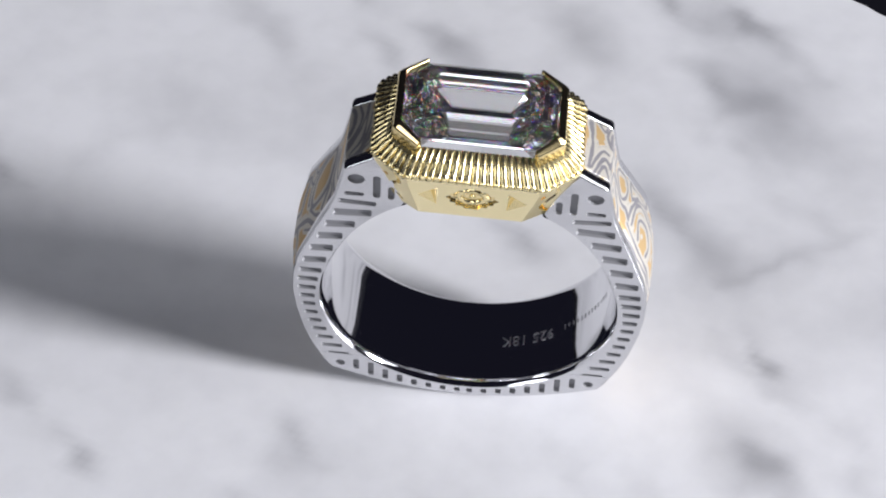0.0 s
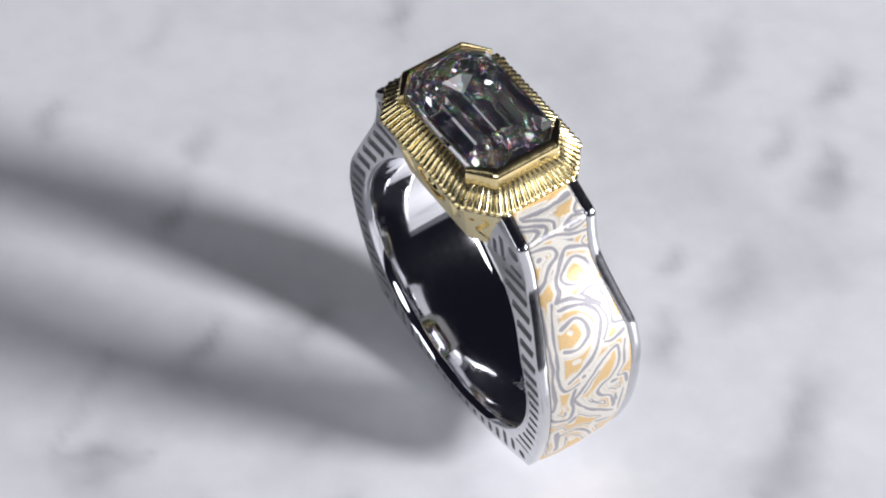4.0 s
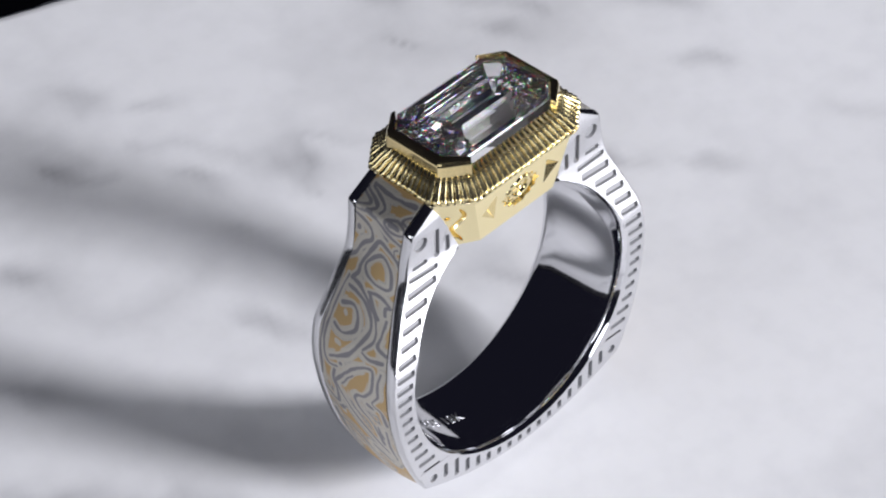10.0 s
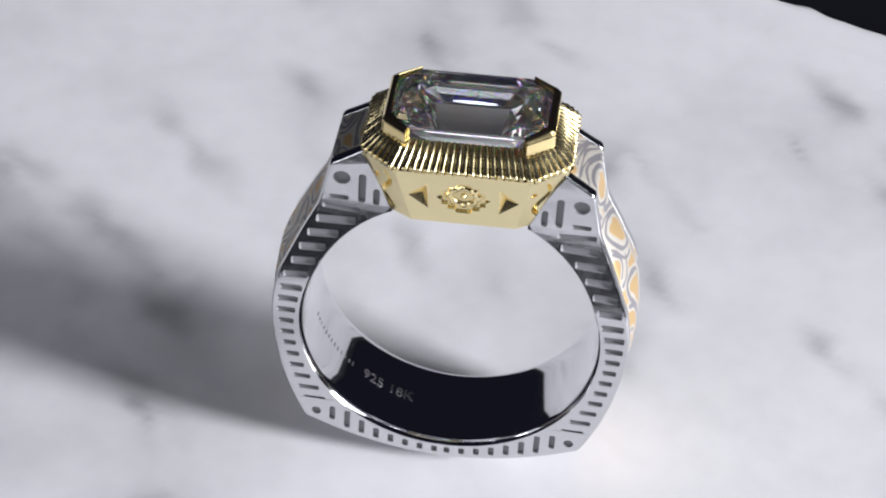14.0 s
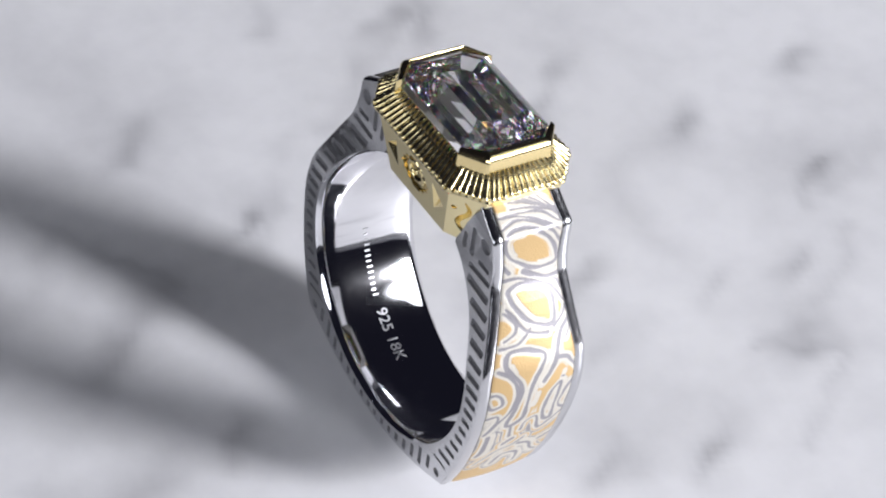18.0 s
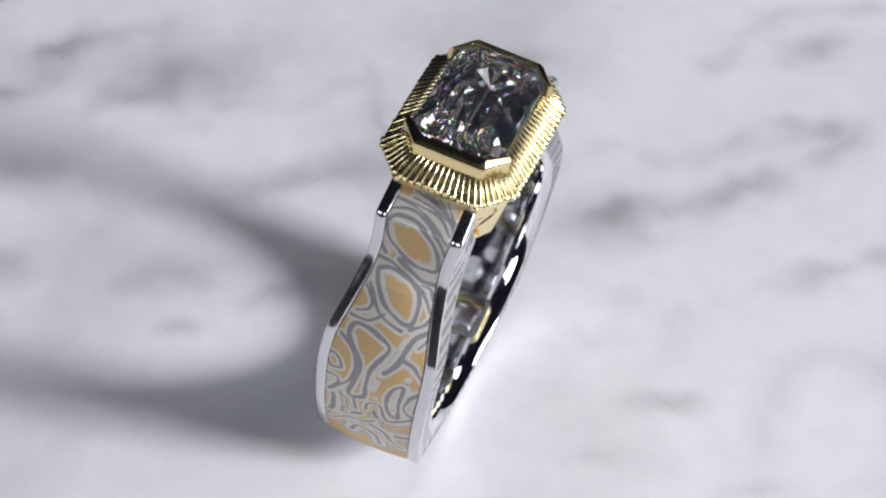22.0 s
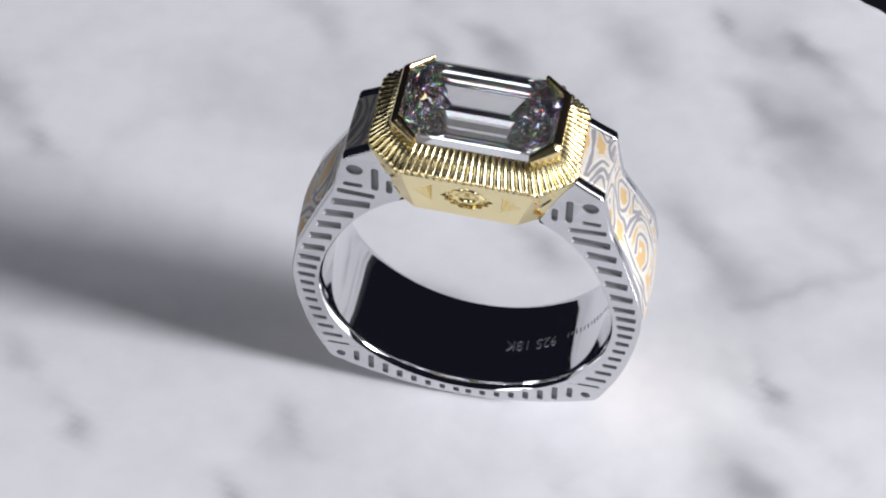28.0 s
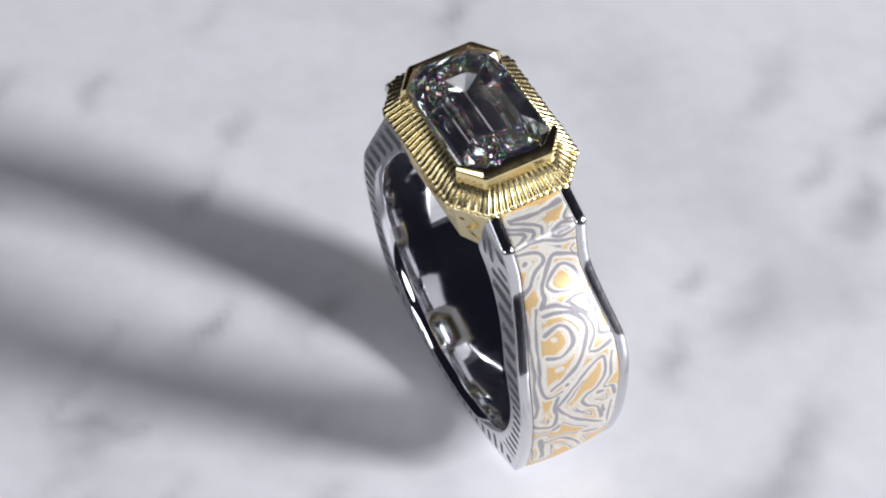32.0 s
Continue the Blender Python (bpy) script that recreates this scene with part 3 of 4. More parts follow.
def gallery_mesh():
    """A tapered octagonal cup whose facets carry cut signs."""
    from mathutils.geometry import tessellate_polygon
    top, low = cup_line(6.45, 4.2, 2.1, 1.4, 13.35), cup_line(5.25, 3.3, 1.98, 1.22, 8.74)
    inner = [octagon(4.2, 2.6, 1.6, 9.15), octagon(4.6, 3.0, 1.6, 11.5), octagon(5.4, 3.4, 1.6, 13.4)]
    bm = bmesh.new()
    put = lambda v: bm.verts.new(Vector(v) * MM)
    for i in range(8):
        j = (i + 1) % 8
        a, b, c, d = Vector(top[i]), Vector(top[j]), Vector(low[j]), Vector(low[i])
        mid = (a + b + c + d) / 4
        u = (b - a).normalized()
        v = ((a + b) / 2 - (c + d) / 2).normalized()
        nrm = u.cross(v).normalized()
        v = nrm.cross(u) if nrm.cross(u).z > 0 else u.cross(nrm)
        if nrm.dot(mid - Vector((0, 0, 11))) < 0:
            nrm = -nrm
        holes = sign_front() if i in (2, 6) else sign_corner() if i % 2 else []
        outline = [((q - mid).dot(u), (q - mid).dot(v)) for q in (a, b, c, d)]
        loops = [outline] + holes
        flat = [p for lp in loops for p in lp]
        vs = [put(q) for q in (a, b, c, d)] + [put(mid + u * p[0] + v * p[1]) for p in flat[4:]]
        for tri in tessellate_polygon([[Vector((p[0], p[1], 0)) for p in lp] for lp in loops]):
            try:
                bm.faces.new([vs[k] for k in tri])
            except ValueError:
                pass
        o = 4
        for hl in holes:
            n = len(hl)
            # arrowheads sink to a point, the zigzag to a furrow, the lozenge to a level floor
            if n == 3:
                low_to = [(sum(p[0] for p in hl) / 3, sum(p[1] for p in hl) / 3)] * 3
            elif n > 50:
                low_to = [((hl[k][0] + hl[n - 1 - k][0]) / 2, (hl[k][1] + hl[n - 1 - k][1]) / 2) for k in range(n)]
            else:
                low_to = hl
            deep = [put(mid + u * p[0] + v * p[1] - nrm * (0.17 if low_to is hl else 0.34)) for p in low_to]
            for k in range(n):
                q = (k + 1) % n
                fc = bm.faces.new([vs[o + k], vs[o + q], deep[q], deep[k]])
                fc.material_index = 1
            for tri in tessellate_polygon([[Vector((p[0], p[1], 0)) for p in hl]]) if low_to is hl else ():
                fc = bm.faces.new([deep[k] for k in tri])
                fc.material_index = 1
            o += n
    # the cup's inside, coloured dark to stand for its shade
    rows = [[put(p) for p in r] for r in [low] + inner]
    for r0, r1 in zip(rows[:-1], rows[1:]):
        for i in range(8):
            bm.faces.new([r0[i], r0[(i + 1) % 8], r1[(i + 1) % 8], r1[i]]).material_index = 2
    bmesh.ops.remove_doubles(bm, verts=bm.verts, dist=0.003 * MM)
    return finish("gallery", bm, [GOLD_MATT, GOLD_CUT, SEAT_SHADE])


def rosette_mesh():
    """The raised eye inside the stepped lozenge: a ring with scalloped rim and a bead."""
    verts, faces = [], []
    n = 32
    for k in range(n):
        a = 2 * math.pi * k / n
        w = 1 + 0.12 * math.cos(8 * a)
        for r, z in ((0.40, -0.2), (0.42, 0.0), (0.52, 0.03), (0.62 * w, -0.02), (0.66 * w, -0.2)):
            verts.append((1.65 * r * math.cos(a), 1.45 * r * math.sin(a), z))
    for k in range(n):
        q = (k + 1) % n
        for i in range(4):
            faces.append((k * 5 + i, q * 5 + i, q * 5 + i + 1, k * 5 + i + 1))
    base = len(verts)
    m = 12
    for z, r in ((-0.2, 0.2), (-0.05, 0.19), (0.03, 0.1)):
        for k in range(m):
            a = 2 * math.pi * k / m
            verts.append((r * math.cos(a), r * math.sin(a), z))
    for i in range(2):
        for k in range(m):
            q = (k + 1) % m
            faces.append((base + i * m + k, base + i * m + q, base + (i + 1) * m + q, base + (i + 1) * m + k))
    faces.append(tuple(base + 2 * m + k for k in range(m)))
    return mesh_from("rosette", verts, faces, GOLD, True)


HALO_OUT, HALO_IN = (6.62, 4.6, 2.22, 1.82), (5.15, 3.02, 1.4, 1.05)


def halo_mesh():
    rings = [octagon(6.1, 4.1, 1.75, 13.1), cup_line(HALO_OUT[0] - 0.05, HALO_OUT[1] - 0.05, *HALO_OUT[2:], 13.31), cup_line(*HALO_OUT, 13.45), cup_line(*HALO_IN, 14.8), octagon(HALO_IN[0] - 0.3, HALO_IN[1] - 0.2, 1.0, 14.6), octagon(4.4, 2.4, 1.0, 13.0)]
    v, f = lathe_oct(rings)
    me = mesh_from("halo", v, f, [GOLD, SEAT_SHADE])
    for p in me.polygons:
        # the unlit seat under the stone has its shade put into the colour
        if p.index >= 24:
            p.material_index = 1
    return me


def flute_mesh(length, width):
    """One rounded ridge with a bead at its foot; from x=0 (inner) to x=length."""
    verts, faces = [], []
    prof = [(-0.46, -0.2), (-0.42, 0.1), (-0.3, 0.28), (-0.12, 0.37), (0.12, 0.37), (0.3, 0.28), (0.42, 0.1), (0.46, -0.2)]
    stations = [(0, 0.6, -0.06), (0.08, 0.85, 0), (length * 0.5, 0.95, 0), (length - 0.3, 0.95, 0), (length - 0.14, 1.1, 0.02), (length - 0.02, 0.95, -0.04), (length + 0.05, 0.4, -0.16)]
    for x, s, dz in stations:
        for py, pz in prof:
            verts.append((x, py * width * s, pz * width * 0.68 * s + dz))
    m = len(prof)
    for i in range(len(stations) - 1):
        for k in range(m - 1):
            a = i * m + k
            faces.append((a, a + 1, a + m + 1, a + m))
    faces += [tuple(range(m)), tuple(range((len(stations) - 1) * m, len(stations) * m))]
    return mesh_from("flute", verts, faces, GOLD_SATIN, True)


def flutes(parent):
    """Ridges round the sloping rim, each on its own."""
    ot, it = cup_line(*HALO_OUT, 13.49), cup_line(*HALO_IN, 14.84)
    cache = {}
    for i in range(8):
        a0, a1 = Vector(ot[i]), Vector(ot[(i + 1) % 8])
        b0, b1 = Vector(it[i]), Vector(it[(i + 1) % 8])
        n = round((a1 - a0).length / 0.455)
        for k in range(n):
            f = (k + 0.5) / n
            o, q = a0.lerp(a1, f), b0.lerp(b1, f)
            d = o - q
            w = (a1 - a0).length / n * 0.96
            key_ = (round(d.length, 1), round(w, 3))
            if key_ not in cache:
                cache[key_] = flute_mesh(key_[0], key_[1])
            x = d.normalized()
            y = Vector((0, 0, 1)).cross(x).normalized()
            z = x.cross(y)
            m = Matrix((x, y, z)).transposed().to_4x4()
            m.translation = q * MM
            ob = part("flute", cache[key_], parent)
            ob.matrix_basis = m @ pose(0, 0, 0, random.uniform(-5, 5), random.uniform(-1, 1), random.uniform(-1.2, 1.2))


def bezel_mesh(s):
    """A wall that wraps one end of the stone and its two clipped corners."""
    def line(d, z):
        hx, hy = 5.38 - d, 3.54 - d * 0.5
        side = [(3.74 - d * 0.4, -hy), (hx - 0.17, -2.42 + d * 0.5), (hx, -2.22 + d * 0.5)]
        tip = min(z, 15.4 + (z - 15.4) * 0.65)
        zs = (tip, z, z)
        return [(s * x, y, h) for (x, y), h in zip(side, zs)] + [(s * x, -y, h) for (x, y), h in zip(side[::-1], zs[::-1])]
    # outer foot, upright wall, eased shoulder, the slope up to the stone, and the inner face
    form = ((-0.02, 14.2), (0.02, 15.4), (0.04, 15.52), (0.09, 15.63), (0.17, 15.73), (0.27, 15.82), (0.38, 15.9), (0.46, 15.94), (0.52, 15.94), (0.55, 15.9), (0.55, 14.5))
    prof = [line(*p) for p in form]
    n = 6
    verts = [v for r in prof for v in r]
    faces = []
    for k in range(len(prof) - 1):
        for i in range(n - 1):
            faces.append((k * n + i, k * n + i + 1, (k + 1) * n + i + 1, (k + 1) * n + i))
    faces.append(tuple(k * n for k in range(len(prof))))
    faces.append(tuple(k * n + n - 1 for k in range(len(prof))))
    last = (len(prof) - 1) * n
    faces.append((0, 1, 2, 3, 4, 5, last + 5, last + 4, last + 3, last + 2, last + 1, last))
    return mesh_from("bezel_wall", verts, faces, GOLD_MIRROR)


def cut_outline(hx, hy, c, z, jit):
    """A clipped rectangle whose short ends and corners are cut into small facets."""
    o = octagon(hx, hy, c, z)
    pts = []
    for i in range(8):
        a, b = Vector(o[i]), Vector(o[(i + 1) % 8])
        n = 1 if i in (2, 6) else 3 if i in (0, 4) else 2
        for k in range(n):
            p = a.lerp(b, k / n)
            if jit and k:
                p = p + Vector((random.uniform(-jit, jit), random.uniform(-jit, jit) * 0.5, random.uniform(-jit, jit)))
            pts.append(p)
    return pts


def diamond_mesh():
    """An emerald cut: table, three crown steps, girdle, and a stepped pavilion down to a keel."""
    random.seed(4)
    crown, pavilion = [(4.86, 3.04, 1.25, 15.68, 0)], [(4.86, 3.04, 1.25, 15.52, 0)]
    for angle, y, jit in ((40.8, 2.55, 0.01), (33.7, 2.05, 0), (26.6, 1.62, 0)):
        x0, y0, c0, z0, _ = crown[-1]
        crown.append((x0 - 1.12 * (y0 - y), y, c0 - 0.36 * (y0 - y), z0 + (y0 - y) * math.tan(radians(angle)), jit))
    for angle, y, jit in ((53.4, 2.31, 0.018), (45.7, 1.26, 0.022), (36.9, 0.05, 0)):
        x0, y0, c0, z0, _ = pavilion[-1]
        pavilion.append((x0 - (y0 - y), y, max(0.02, c0 - 0.4 * (y0 - y)), z0 - (y0 - y) * math.tan(radians(angle)), jit))
    rings = crown[::-1] + pavilion
    v, f = lathe_oct([cut_outline(*r) for r in rings])
    n, m = len(rings), len(v) // len(rings)
    tris = [q for fc in f for q in ((fc[0], fc[1], fc[2]), (fc[0], fc[2], fc[3]))]
    tris += [tuple(range(m)), tuple(range((n - 1) * m, n * m))]
    return mesh_from("diamond", v, tris, DIAMOND)


FROST = metal("frosted_silver", (0.5, 0.5, 0.52), 0.34, 0.1)


def on_bore(flat, a0, y0):
    """Wraps a flat outline mesh (x along, y up, millimetres) on the inside of the bore."""
    for v in flat.vertices:
        a = radians(a0) - v.co.x / 9.55
        r = bore_r(y0 - v.co.y, 3.7) - 0.012 - v.co.z
        v.co = Vector((r * math.cos(a), y0 - v.co.y, r * math.sin(a))) * MM
    flat.materials.clear()
    flat.materials.append(FROST)
    return flat


def hallmark(text, size):
    cu = bpy.data.curves.new("hallmark", "FONT")
    cu.body, cu.size, cu.extrude, cu.resolution_u = text, size, 0.02, 3
    ob = new("hallmark", cu)
    me = bpy.data.meshes.new_from_object(ob.evaluated_get(bpy.context.evaluated_depsgraph_get()))
    bpy.data.objects.remove(ob)
    bpy.data.curves.remove(cu)
    return me


def bar_mesh(w, h):
    bm = bmesh.new()
    bmesh.ops.create_grid(bm, x_segments=4, y_segments=2, size=0.5)
    for v in bm.verts:
        v.co = Vector(((v.co.x + 0.5) * w, (v.co.y + 0.5) * h, 0.02))
    me = bpy.data.meshes.new("mark_bar")
    bm.to_mesh(me)
    bm.free()
    return me


# ---- things ----
table = tagged(new("tabletop", mesh_from("tabletop", [(-900, -900, -12), (900, -900, -12), (900, 900, -12), (-900, 900, -12), (-900, -900, -30), (900, -900, -30), (900, 900, -30), (-900, 900, -30)],
               [(0, 1, 2, 3), (4, 5, 6, 7), (0, 1, 5, 4), (1, 2, 6, 5), (2, 3, 7, 6), (3, 0, 4, 7)], BLACK)), "black cloth-covered tabletop in the dark", "table", kind="structure")


# cloudy spots of the stone: x, y, size, depth of grey
SPOTS_A = ((-25.0, -8.0, 1.1, 0.5), (4.1, 15.2, 1.3, 0.4), (19.8, -4.2, 2.0, 0.55), (21.0, 39.9, 1.2, 0.5), (20.9, 30.8, 2.7, 0.35), (-11.3, -5.6, 1.5, 0.2), (-40.5, -17.3, 1.5, 0.4),
           (-38.1, 22.4, 1.9, 0.45), (-34.1, 18.1, 1.0, 0.4), (-1.9, 19.3, 1.0, 0.35), (4.8, -13.5, 1.1, 0.4), (1.7, 23.4, 2.3, 0.3), (-7.6, -22.8, 1.5, 0.3), (-25.6, -33.3, 1.3, 0.5),
           (-29.7, -23.1, 1.2, 0.35), (-23.6, -27.5, 0.6, 0.3), (-0.7, -21.3, 1.0, 0.2), (-41.5, 1.9, 1.5, 0.15))
SPOTS_B = ((-4.4, -35.4, 0.8, 0.25), (14.1, -28.3, 1.3, 0.45), (-37.4, -37.0, 1.7, 0.4), (16.2, -40.9, 1.3, 0.4), (22.0, 5.3, 1.0, 0.5), (-1.0, -27.6, 1.3, 0.35), (26.4, -12.2, 1.5, 0.25),
           (43.9, -13.1, 1.3, 0.4), (-0.1, -40.0, 1.7, 0.35), (32.6, 8.7, 1.3, 0.35), (38.5, 19.5, 1.3, 0.3), (30.5, -42.9, 1.5, 0.4), (-1.8, -10.8, 1.0, 0.15), (17.3, 33.3, 1.7, 0.35),
           (-2.1, 34.4, 1.7, 0.35), (14.7, 42.1, 1.0, 0.4), (14.2, 19.7, 1.9, 0.3))
SPOTS_C = ((-13.0, -12.3, 1.2, 0.4), (16.4, 15.7, 2.6, 0.35), (20.1, -19.5, 1.3, 0.35), (23.7, -23.6, 1.2, 0.35), (35.3, -15.2, 1.5, 0.35), (-38.4, -9.5, 1.3, 0.35), (-29.7, -3.2, 1.2, 0.3),
           (8.6, 36.8, 2.2, 0.4), (-10.4, 41.6, 1.5, 0.4), (-7.4, 33.7, 1.3, 0.35), (39.5, 24.2, 1.6, 0.35), (5.5, -35.5, 1.2, 0.3), (25.0, 28.5, 4.5, 0.25), (-16.9, 36.0, 2.0, 0.3))


# soft veins: half width, depth of grey, the line that they follow
VEINS_A = ((1.1, 0.5, ((21.8, -8.7), (26.5, -11.6), (29.5, -14.6), (32.4, -16.8), (38.7, -20.3))),
           (0.9, 0.3, ((39, -6.3), (43.9, -8.5), (46.6, -10.5), (51.3, -16.9))),
           (1.2, 0.3, ((17, 40.6), (23.4, 37.1), (27, 34))),
           (0.8, 0.2, ((7.9, -5.3), (10, -8.8), (13.4, -11.9))),
           (1.2, 0.25, ((20.6, 26.3), (22.1, 21.4), (26.5, 17.7))),
           (1.2, 0.3, ((20.2, -0.9), (20.7, -3.4), (19.8, -7.2))),
           (0.7, 0.25, ((-0.9, -32.9), (-4.6, -29.3), (-7, -25.5), (-6.4, -20.5))),
           (0.9, 0.3, ((-30, -28.3), (-33.8, -24.1))),
           (1.2, 0.3, ((3.6, 13), (2.5, 17.4))),
           (0.7, 0.35, ((-6.6, -20.3), (-7.9, -22.5), (-8.8, -25.2), (-12.8, -22.4), (-15.7, -18.4))),
           (1, 0.3, ((27, -4), (29.3, -7.7), (32.3, -12.7), (35.1, -16.4))))
VEINS_B = ((0.8, 0.25, ((2.7, -35.1), (6.5, -42.2))),
           (0.8, 0.2, ((14, -7.2), (9.4, -7.3), (6.4, -4.1))),
           (0.9, 0.3, ((14.6, 40.1), (17.3, 39.4), (23.5, 38.8))),
           (0.7, 0.3, ((18.2, 11.6), (22.8, 14.2), (28.3, 18.3))),
           (0.8, 0.25, ((-11.7, -5.5), (-8.2, -7.3))),
           (1.2, 0.25, ((17.2, 25.9), (20.6, 31), (27.2, 34.4))),
           (1, 0.4, ((-5.3, 37.5), (-0.3, 34.3))),
           (0.8, 0.25, ((17.5, 6.3), (23.5, 1.3), (27.7, -2))),
           (0.8, 0.25, ((22.1, -10.1), (27, -12.6))),
           (0.8, 0.4, ((-24.9, -35.8), (-27, -32.4))),
           (0.7, 0.35, ((-31.2, -27), (-34.1, -24))),
           (0.7, 0.3, ((5.7, -35.4), (2.9, -32.6))))


def vein_grey(x, y):
    v = 0.0
    for wide, k, line in VEINS_A + VEINS_B:
        best = 1e9
        for (ax, ay), (bx, by) in zip(line[:-1], line[1:]):
            ux, uy = bx - ax, by - ay
            f = ((x - ax) * ux + (y - ay) * uy) / (ux * ux + uy * uy)
            over = max(0.0, f - 1, -f) * math.hypot(ux, uy)
            f = min(1.0, max(0.0, f))
            d = math.hypot(x - ax - f * ux, y - ay - f * uy) + over * 0.3
            best = min(best, d)
        if best < 4 * wide:
            v = max(v, k * (0.75 * math.exp(-(best / wide) ** 2) + 0.25 * math.exp(-(best / (2.2 * wide)) ** 2)))
    return v


def stone_grey(x, y):
    """How grey the marble is at a place: spots, streaks between them and soft clouds."""
    wx = x + 1.6 * noise.noise((x * 0.16, y * 0.16, 1.0)) + 0.7 * noise.noise((x * 0.5, y * 0.5, 4.0))
    wy = y + 1.6 * noise.noise((x * 0.16, y * 0.16, 9.0)) + 0.7 * noise.noise((x * 0.5, y * 0.5, 6.0))
    v = 0.0
    for sx, sy, r, k in SPOTS_A + SPOTS_B + SPOTS_C:
        dx, dy = wx - sx, wy - sy
        if abs(dx) < 9 and abs(dy) < 9:
            # drawn out a little along the stone's grain
            a, c = dy * 0.82 - dx * 0.57, dx * 0.82 + dy * 0.57
            v += 0.78 * k * math.exp(-((a / (1.9 * r)) ** 2 + (c / (0.85 * r)) ** 2))
    cloud = noise.noise((wx * 0.055, wy * 0.055, 2.0)) + 0.5 * noise.noise((wx * 0.13, wy * 0.13, 5.0))
    v += max(0.0, cloud - 0.02) * 0.22
    v += vein_grey(wx + 0.2 * noise.noise((x * 0.8, y * 0.8, 3.0)), wy + 0.2 * noise.noise((x * 0.8, y * 0.8, 8.0))) * (0.42 + 0.45 * noise.noise((x * 0.25, y * 0.25, 11.0)))
    ridge = 1 - abs(noise.noise((x * 0.05 + y * 0.03, y * 0.07 - x * 0.03, 7.0)) * 1.5)
    v += max(0.0, ridge - 0.7) * 0.4 * max(0.0, 0.25 + noise.noise((x * 0.06, y * 0.06, 3.0)))
    return min(1.0, v)


def slab_mesh():
    """A marble tile with sawn, slightly chipped long edges."""
    n1, d1 = Vector((-0.33, -0.944)).normalized(), 49.3
    n2, d2 = Vector((0.55, 0.835)).normalized(), 53.05
    n3, d3 = Vector((0.92, -0.39)).normalized(), 78
    n4, d4 = Vector((-0.92, 0.39)).normalized(), 78

    def meet(a, da, b, db):
        det = a.x * b.y - a.y * b.x
        return Vector(((da * b.y - db * a.y) / det, (a.x * db - b.x * da) / det))

    c00, c10, c11, c01 = meet(n1, d1, n4, d4), meet(n1, d1, n3, d3), meet(n2, d2, n3, d3), meet(n2, d2, n4, d4)
    nu, nv = 260, 180
    verts, faces, grey = [], [], []
    for j in range(nv + 1):
        for i in range(nu + 1):
            u, v = i / nu, j / nv
            p = c00.lerp(c10, u).lerp(c01.lerp(c11, u), v)
            rim = min(i, nu - i, j, nv - j)
            z = 0.0
            if rim == 0:
                out = (p - Vector((0, 0))).normalized()
                p = p + out * (0.5 * noise.noise((p.x * 0.12, p.y * 0.12, 0)) + 0.35 * noise.noise((p.x * 0.5, p.y * 0.5, 2)))
                z = -0.35
            verts.append((p.x, p.y, z))
            grey.append(stone_grey(p.x, p.y))
    w = nu + 1
    for j in range(nv):
        for i in range(nu):
            a = j * w + i
            faces.append((a, a + 1, a + w + 1, a + w))
    loop = list(range(w)) + [j * w + nu for j in range(1, nv + 1)] + [nv * w + i for i in range(nu - 1, -1, -1)] + [j * w for j in range(nv - 1, 0, -1)]
    base = len(verts)
    for k in loop:
        x, y, z = verts[k]
        verts.append((x, y, -12))
        grey.append(grey[k])
    m = len(loop)
    for k in range(m):
        faces.append((loop[k], loop[(k + 1) % m], base + (k + 1) % m, base + k))
    faces.append(tuple(base + k for k in range(m)))
    me = mesh_from("marble_slab", verts, faces, MARBLE, True)
    at = me.attributes.new("grey", "FLOAT", "POINT")
    at.data.foreach_set("value", grey)
    return me


slab = tagged(new("marble_slab", slab_mesh()), "polished white marble tile with soft grey clouds and veins", "stone slab")

RING_BASE = Matrix(((0.99953, 0.03029, -0.00464), (-0.03062, 0.99232, -0.11989), (0.00097, 0.11998, 0.99278))).to_4x4()
RING_BASE.translation = Vector((0.40, 1.855, 11.43)) * MM
ring = tagged(new("finger_ring"), "silver and yellow gold ring with wood-grain metal inlay and emerald-cut diamond", "ring")
shank_me = shank_mesh()
flat_shade_caps(shank_me)
shank = part("shank", shank_me, ring, "polished silver band with slotted side faces")
for s in (1, -1):
    part("inlay", inlay_mesh(s), ring, "gold, grey and pale wood-grain layered metal inlay")
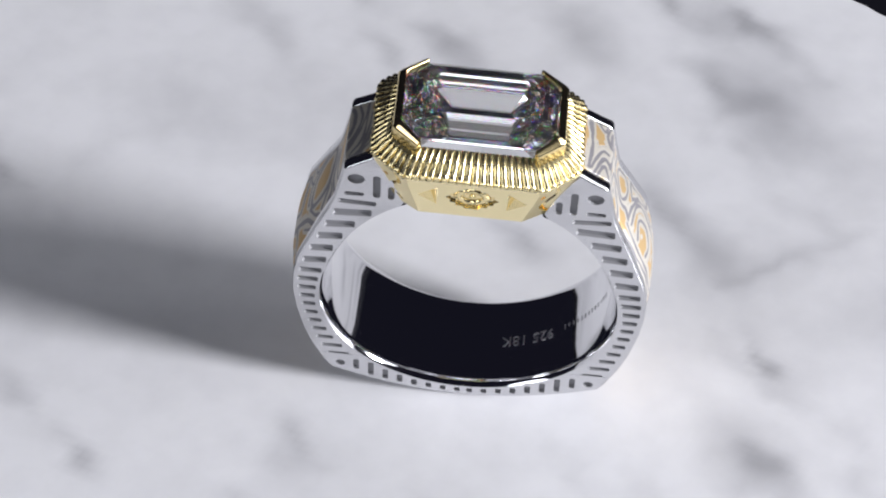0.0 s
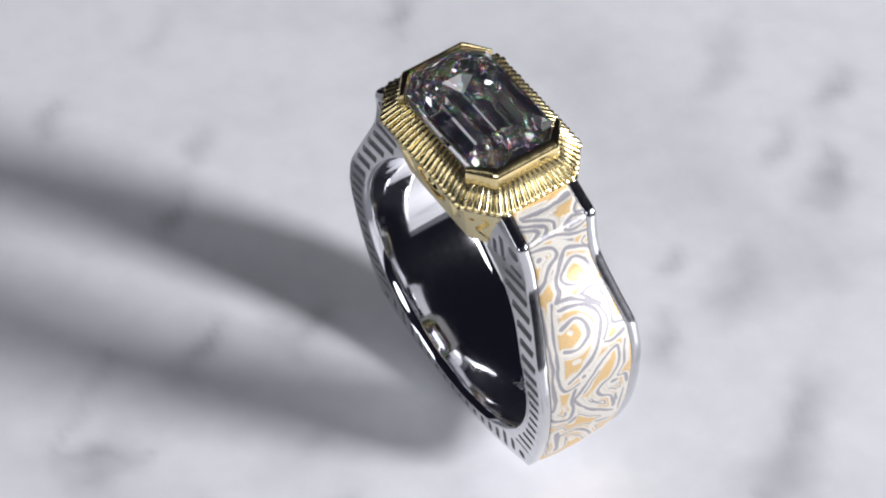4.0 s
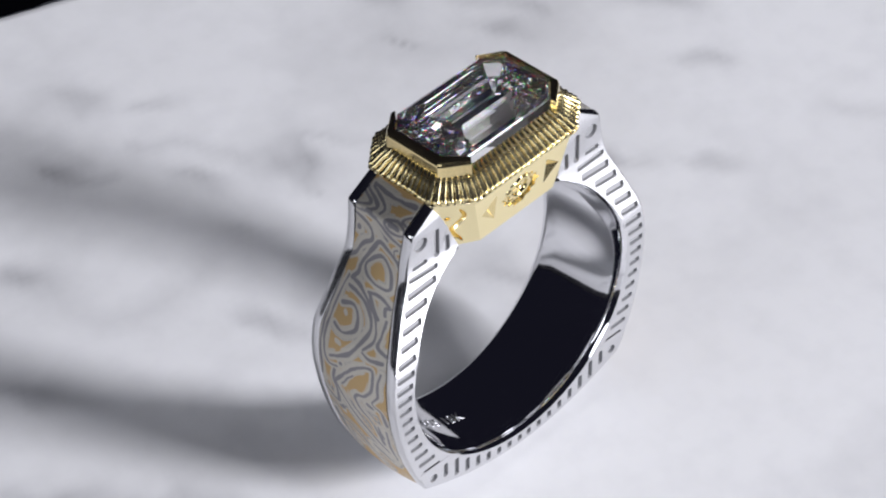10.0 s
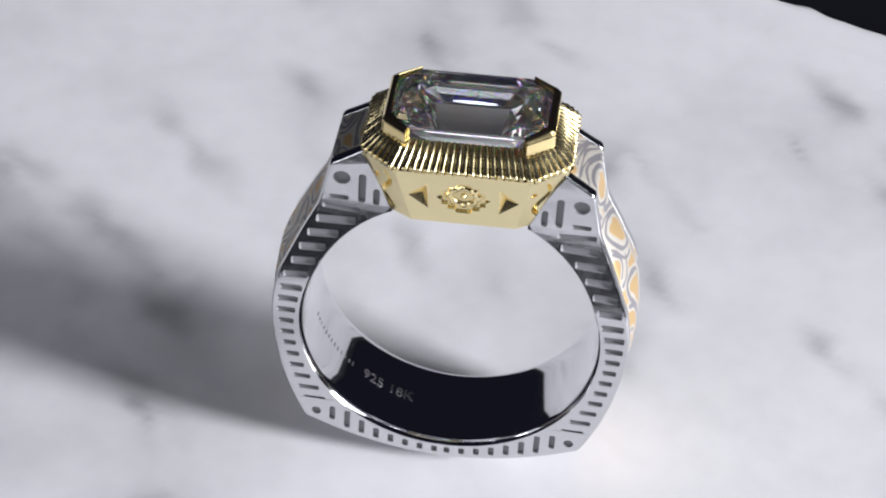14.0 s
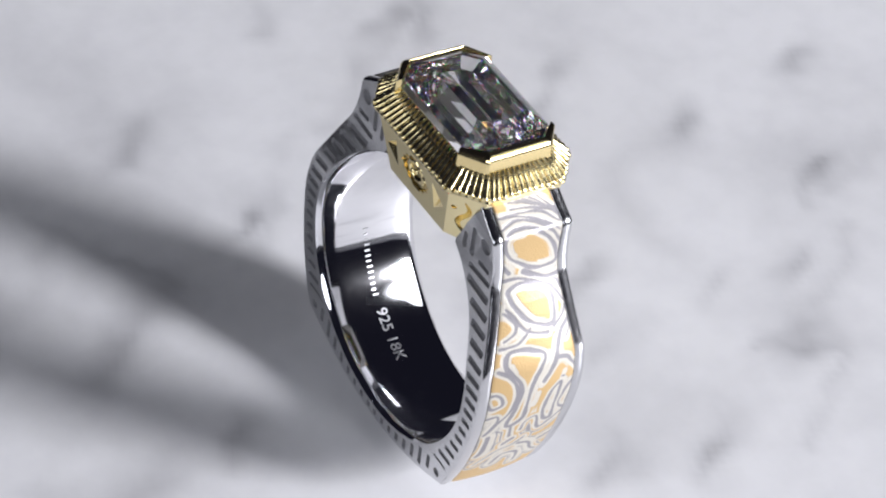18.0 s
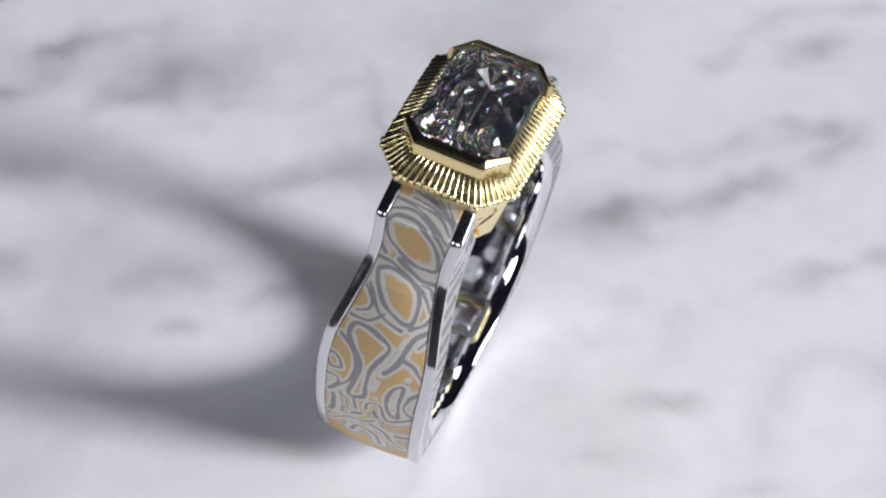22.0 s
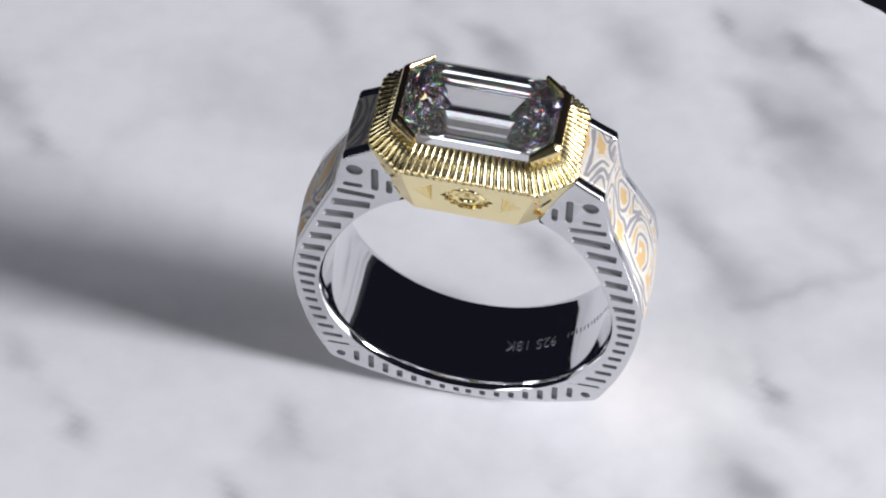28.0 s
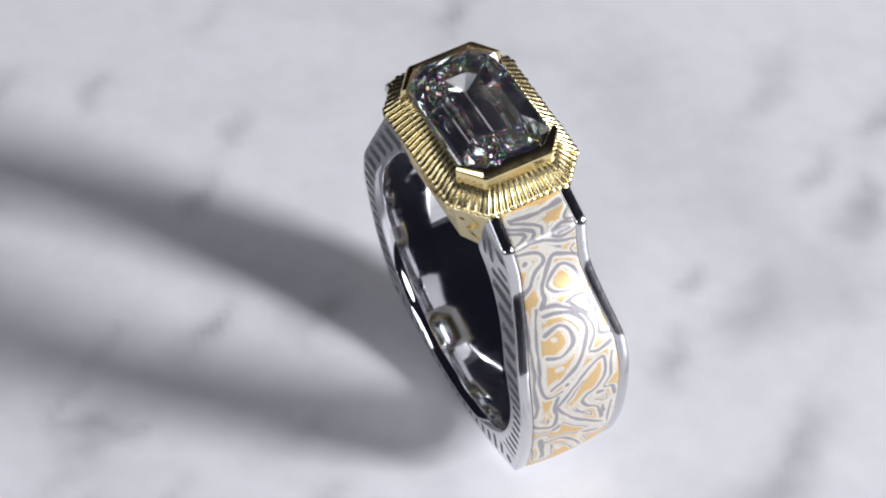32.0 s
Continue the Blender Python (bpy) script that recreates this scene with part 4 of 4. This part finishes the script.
# the head sits slightly askew on the shoulders
HEAD = pose(-0.00009, -0.00005, 0.0141, -0.16, 1.98, 0.57) @ pose(0, 0, -0.014)
gallery = part("gallery", gallery_mesh(), ring, "satin yellow gold gallery with engraved signs")
gallery.matrix_basis = HEAD
eye_me = rosette_mesh()
for sgn in (1, -1):
    ob = part("rosette", eye_me, gallery)
    v = Vector((0, sgn * 0.9, 4.4)).normalized()
    u = Vector((-sgn, 0, 0))
    m = Matrix((u, v, u.cross(v))).transposed().to_4x4()
    m.translation = Vector((0, sgn * 3.735, 11.15)) * MM
    ob.matrix_basis = m
halo = part("halo", halo_mesh(), ring, "fluted yellow gold rim")
halo.matrix_basis = HEAD
flutes(halo)
for s in (1, -1):
    part("bezel_wall", bezel_mesh(s), ring, "polished gold bezel wall").matrix_basis = HEAD
part("diamond", diamond_mesh(), ring, "clear emerald-cut diamond").matrix_basis = HEAD


def putty_mesh():
    rings = []
    for z, r in ((0.0, 1.5), (0.5, 1.35), (1.1, 1.2), (1.6, 1.0)):
        rings.append([(0.4 + 1.6 * r * math.cos(2 * math.pi * k / 20) * (1 + 0.05 * math.sin(3 * k)), 3.0 + 0.7 * r * math.sin(2 * math.pi * k / 20), z) for k in range(20)])
    v, f = lathe_oct(rings)
    f += [tuple(range(20)), tuple(range(60, 80))]
    return mesh_from("mounting_putty", v, f, PUTTY, True)


part("hallmark", on_bore(hallmark("925 18K", 1.15), -52.0, 0.35), shank, "fine engraved hallmark")
random.seed(12)
for k in range(13):
    part("mark_bar", on_bore(bar_mesh(random.uniform(0.08, 0.16), random.uniform(0.3, 0.42)), -17.0 - 2.4 * k, 0.25), shank)
putty = tagged(new("mounting_putty", putty_mesh()), "small white putty pad under the ring", "putty")


def motions():
    """The slab turns at an even rate and carries the ring and its putty."""
    rate = -13.0774
    turn = lambda t: pose(0, 0, 0, 0, 0, rate * t)
    times = [float(t) for t in range(33)]
    walk(slab, [(t, turn(t)) for t in times])
    walk(putty, [(t, turn(t)) for t in times])
    walk(ring, [(t, turn(t) @ RING_BASE) for t in times])


motions()
